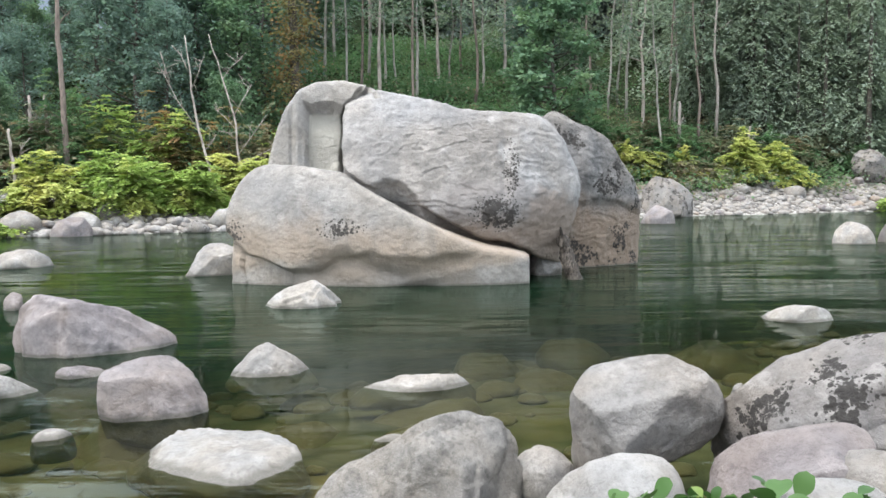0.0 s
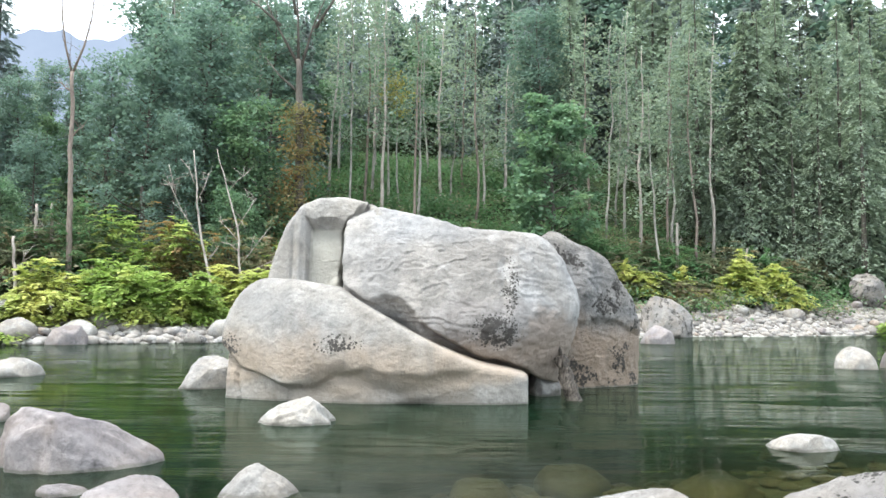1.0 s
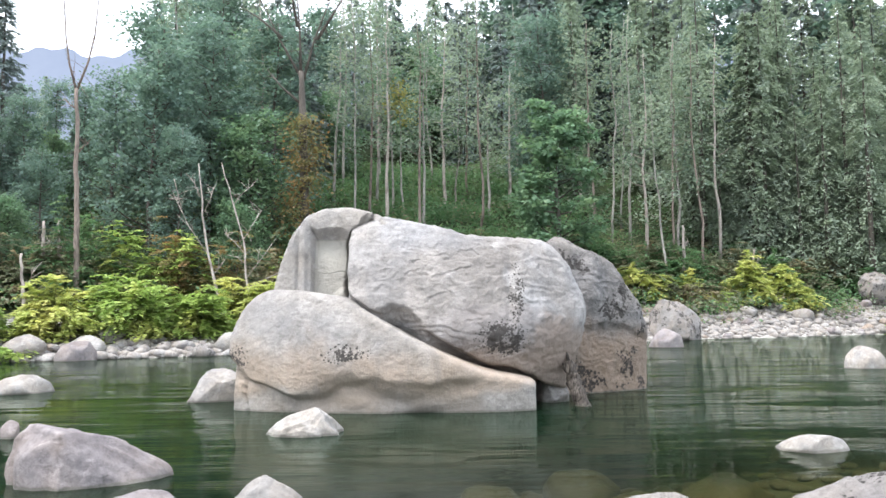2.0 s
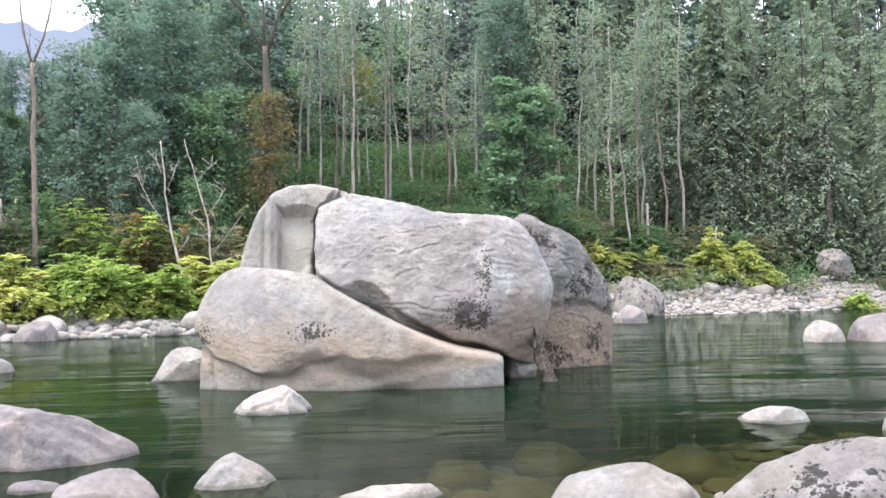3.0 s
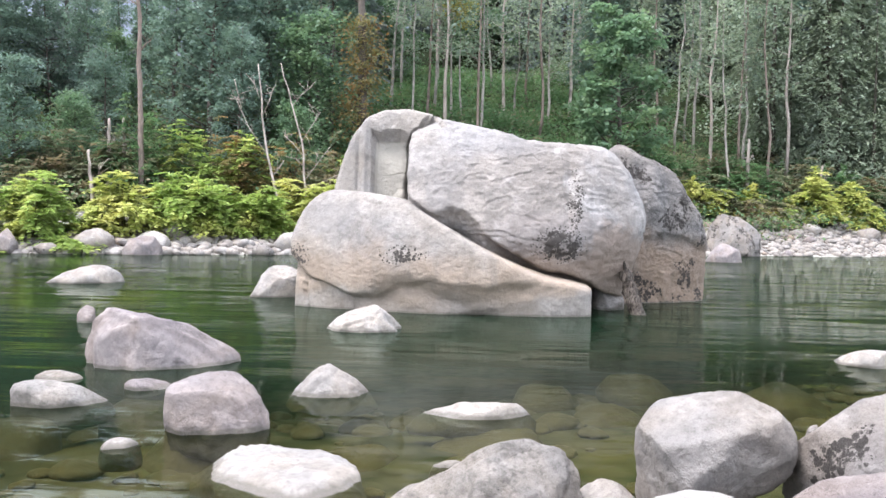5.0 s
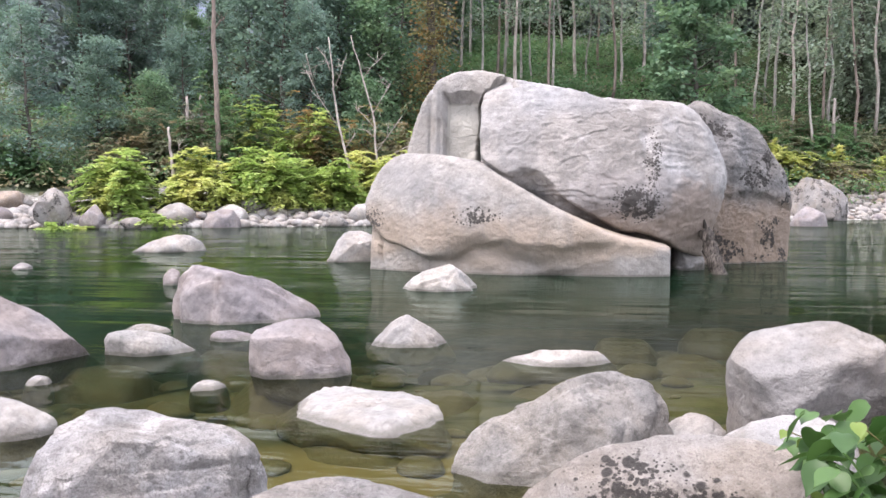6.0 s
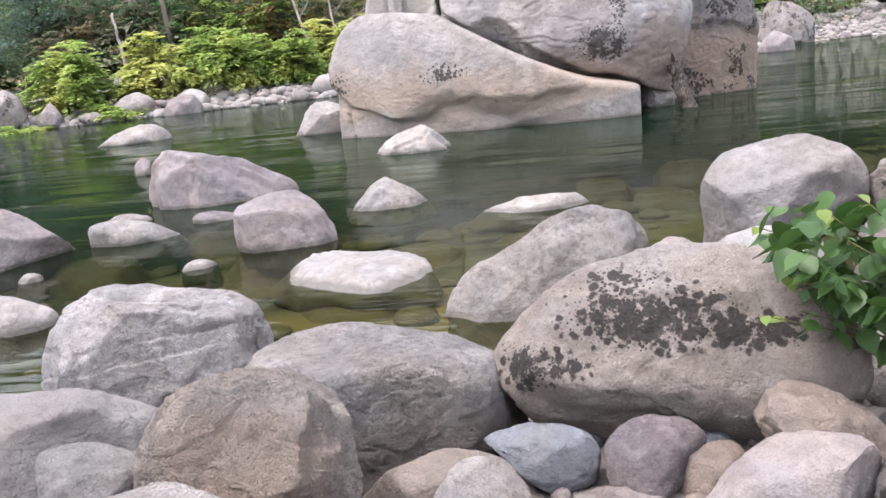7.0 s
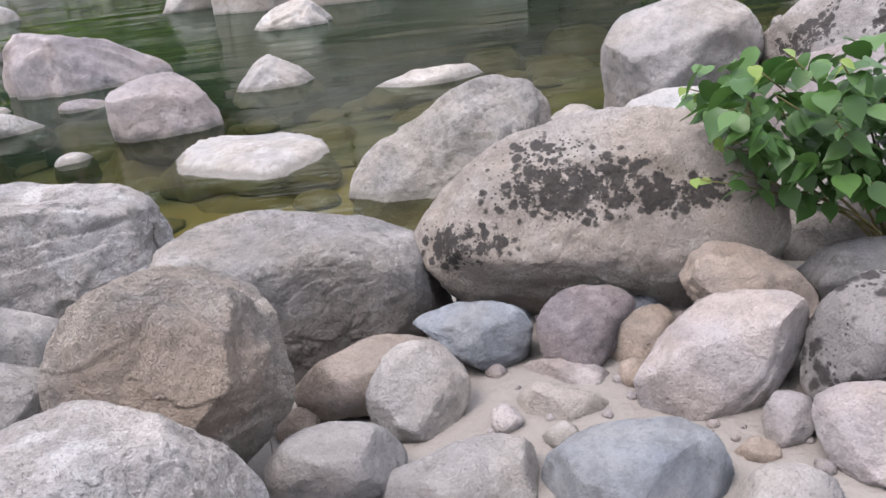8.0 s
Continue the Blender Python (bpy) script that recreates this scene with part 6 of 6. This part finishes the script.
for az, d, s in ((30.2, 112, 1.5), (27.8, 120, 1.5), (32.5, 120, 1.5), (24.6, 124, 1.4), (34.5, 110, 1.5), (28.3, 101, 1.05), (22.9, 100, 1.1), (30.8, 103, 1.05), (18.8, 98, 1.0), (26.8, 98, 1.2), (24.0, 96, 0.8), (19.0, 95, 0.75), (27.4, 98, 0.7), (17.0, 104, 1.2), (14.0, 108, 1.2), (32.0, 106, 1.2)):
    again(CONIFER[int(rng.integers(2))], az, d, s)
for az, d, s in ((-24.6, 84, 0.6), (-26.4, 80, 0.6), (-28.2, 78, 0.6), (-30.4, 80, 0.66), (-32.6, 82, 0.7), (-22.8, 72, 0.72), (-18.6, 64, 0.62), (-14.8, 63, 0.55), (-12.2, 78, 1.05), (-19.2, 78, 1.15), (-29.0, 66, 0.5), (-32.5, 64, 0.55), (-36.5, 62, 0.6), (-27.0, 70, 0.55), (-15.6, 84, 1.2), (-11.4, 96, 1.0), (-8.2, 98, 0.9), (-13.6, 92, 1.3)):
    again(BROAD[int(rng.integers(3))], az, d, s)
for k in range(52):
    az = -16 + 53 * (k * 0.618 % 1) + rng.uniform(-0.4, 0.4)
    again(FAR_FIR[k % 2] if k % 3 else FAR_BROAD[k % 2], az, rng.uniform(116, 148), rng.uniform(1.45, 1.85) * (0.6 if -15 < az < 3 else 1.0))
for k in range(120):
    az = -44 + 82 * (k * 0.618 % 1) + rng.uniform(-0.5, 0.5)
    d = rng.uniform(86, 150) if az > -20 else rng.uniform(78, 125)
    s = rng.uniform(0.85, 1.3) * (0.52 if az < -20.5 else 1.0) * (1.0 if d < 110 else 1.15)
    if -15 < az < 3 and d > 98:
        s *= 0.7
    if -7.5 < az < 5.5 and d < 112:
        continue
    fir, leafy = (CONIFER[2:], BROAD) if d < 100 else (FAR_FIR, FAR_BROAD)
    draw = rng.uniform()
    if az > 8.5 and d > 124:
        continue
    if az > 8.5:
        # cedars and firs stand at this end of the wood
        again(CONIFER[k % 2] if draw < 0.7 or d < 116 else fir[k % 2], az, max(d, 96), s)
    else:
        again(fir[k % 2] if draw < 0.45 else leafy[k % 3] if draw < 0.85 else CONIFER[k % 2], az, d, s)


# ---- knotweed beside the camera ----
def knotweed():
    rng = np.random.default_rng(8)
    foot = np.array([1.16, 2.45, 0.30])
    root = plant("knotweed_plant", "fresh green leafy knotweed growing between shore boulders", "plant", foot)
    shapes = []
    for q in range(3):
        rows, verts, faces = 6, [], []
        for i in range(rows + 1):
            u = i / rows
            w = 0.40 * math.sin(math.pi * min(1, u * 0.92 + 0.10)) ** 0.8 * (1 - u**3.2)
            z = -0.22 * u * u * (1 + 0.4 * q) + 0.03 * math.sin(6 * u + q)
            verts += [(-w, u, z + 0.16 * w), (0, u, z - 0.02), (w, u, z + 0.16 * w)]
            if i:
                b = 3 * (i - 1)
                faces += [(b, b + 1, b + 4, b + 3), (b + 1, b + 2, b + 5, b + 4)]
        shapes.append(mesh("leaf", verts, faces, LEAF["knot"]))
    young = mesh("leaf", [tuple(vv.co) for vv in shapes[0].vertices], [tuple(pp.vertices) for pp in shapes[0].polygons], LEAF["young"])
    for k in range(29):
        goal = np.array([rng.uniform(0.38, 1.4), rng.uniform(1.95, 2.35), rng.uniform(0.80, 1.19)])
        goal[2] -= 0.15 * max(0.0, 0.6 - goal[0])
        top = goal - foot
        a = math.atan2(top[1] - 0.15, top[0])
        t = np.linspace(0, 1, 9)[:, None]
        side = rng.normal(0, 0.03, 3)
        line = np.concatenate([top[:1] * t**1.6, top[1:2] * t**1.6, top[2:] * t**0.8], 1) + np.sin(t * math.pi) * side
        v, f = tube(line, np.linspace(0.006, 0.002, 9), 6)
        part("stem", mesh("stem", v, f, BARK["stem"]), root)
        for j in range(10):
            u = 0.58 + 0.42 * j / 9
            at = np.array([np.interp(u, t[:, 0], line[:, c]) for c in range(3)])
            b = a + (1 if j % 2 else -1) * rng.uniform(0.4, 1.7) + rng.normal(0, 0.3)
            size = rng.uniform(0.055, 0.088) * (1 if u < 0.93 else 0.6)
            ob = part("leaf", young if (u > 0.95 and k % 2) else shapes[int(rng.integers(3))], root)
            ob.matrix_local = Matrix.Translation(at) @ Euler((rng.uniform(-0.75, 0.1), rng.uniform(-0.45, 0.45), b - math.pi / 2)).to_matrix().to_4x4() @ Matrix.Scale(size, 4)
    shape = np.array([tuple(vv.co) for vv in shapes[1].vertices])
    polys = [tuple(pp.vertices) for pp in shapes[1].polygons]
    pieces = []
    for k in range(400):
        at = np.array([rng.uniform(0.45, 1.5), rng.uniform(2.0, 2.4), rng.uniform(0.66, 1.10)])
        at[2] = max(at[2], 0.70 + 0.6 * max(0.0, 0.95 - at[0]))
        at -= foot
        turn = np.array(Euler((rng.uniform(-0.9, 0.1), rng.uniform(-0.5, 0.5), rng.uniform(0, 6.28))).to_matrix())
        pieces.append((shape @ turn.T * rng.uniform(0.06, 0.105) + at, polys))
    v, f = joined(pieces)
    tagged(part("inner_foliage", mesh("inner_foliage", v, f, LEAF["knot"]), root), kind="stuff")
    return root


knotweed()
# added filler rock: stands in for the shaded hollow behind the stems
rock("shore_rock", "grey filler rock added for the dark hollow under the leafy plant", "grey", (1.22, 2.78, 0.40), 10, 0, 0.3, [0.42, 0.4, 0.34, 0.26, 0.25, 0.3, 0.4, 0.42, 0.36, 0.3, 0.3, 0.36], 12, 5, 771)


def dry_leaf(place, turn, tilt, size):
    """A curled dead leaf with its stalk."""
    root = plant("dry_leaf", "curled tan dead leaf lying on sand", "leaf", place, turn, 1, "dead leaves")
    verts, faces = [], []
    for i in range(7):
        u = i / 6
        w = 0.2 * math.sin(math.pi * min(1, 0.06 + 0.94 * u)) + 0.01
        z = tilt * u + 0.12 * math.sin(3 * u)
        verts += [(-w, u, z + 0.5 * w), (0, u, z), (w, u, z + 0.4 * w), (0, u, z - 0.012)]
        if i:
            b = 4 * (i - 1)
            faces += [(b, b + 1, b + 5, b + 4), (b + 1, b + 2, b + 6, b + 5), (b + 2, b + 3, b + 7, b + 6), (b + 3, b, b + 4, b + 7)]
    part("blade", mesh("blade", [tuple(c * size for c in q) for q in verts], faces, BARK["tan"]), root)
    v, f = tube(np.array([(0, 0, 0), (0.01, -0.2, 0.02), (0, -0.4, -0.01)]) * size, [0.002, 0.0018, 0.0012], 5)
    part("stalk", mesh("stalk", v, f, BARK["tan"]), root)
    return root


def twig(place, line, thick):
    v, f = tube(np.array(line, float), np.linspace(thick, thick * 0.4, len(line)), 5)
    ob = new("twig", mesh("twig", v, f, BARK["dead"]))
    ob.location = place
    return tagged(ob, "thin bleached grey twig lying between boulders", "twig", "twigs")


dry_leaf((-0.89, 1.82, height(-0.89, 1.82) + 0.03), -14, 0.45, 0.11)
twig((-0.82, 1.86, height(-0.82, 1.86) + 0.01), [(0, 0, 0), (0.0, 0.02, 0.05), (0.005, 0.05, 0.09), (0.02, 0.10, 0.13)], 0.003)
twig((-0.80, 1.91, height(-0.80, 1.91) + 0.01), [(-0.12, 0.0, 0.012), (-0.04, 0.03, 0.022), (0.05, 0.04, 0.012), (0.13, 0.10, 0.02)], 0.004)
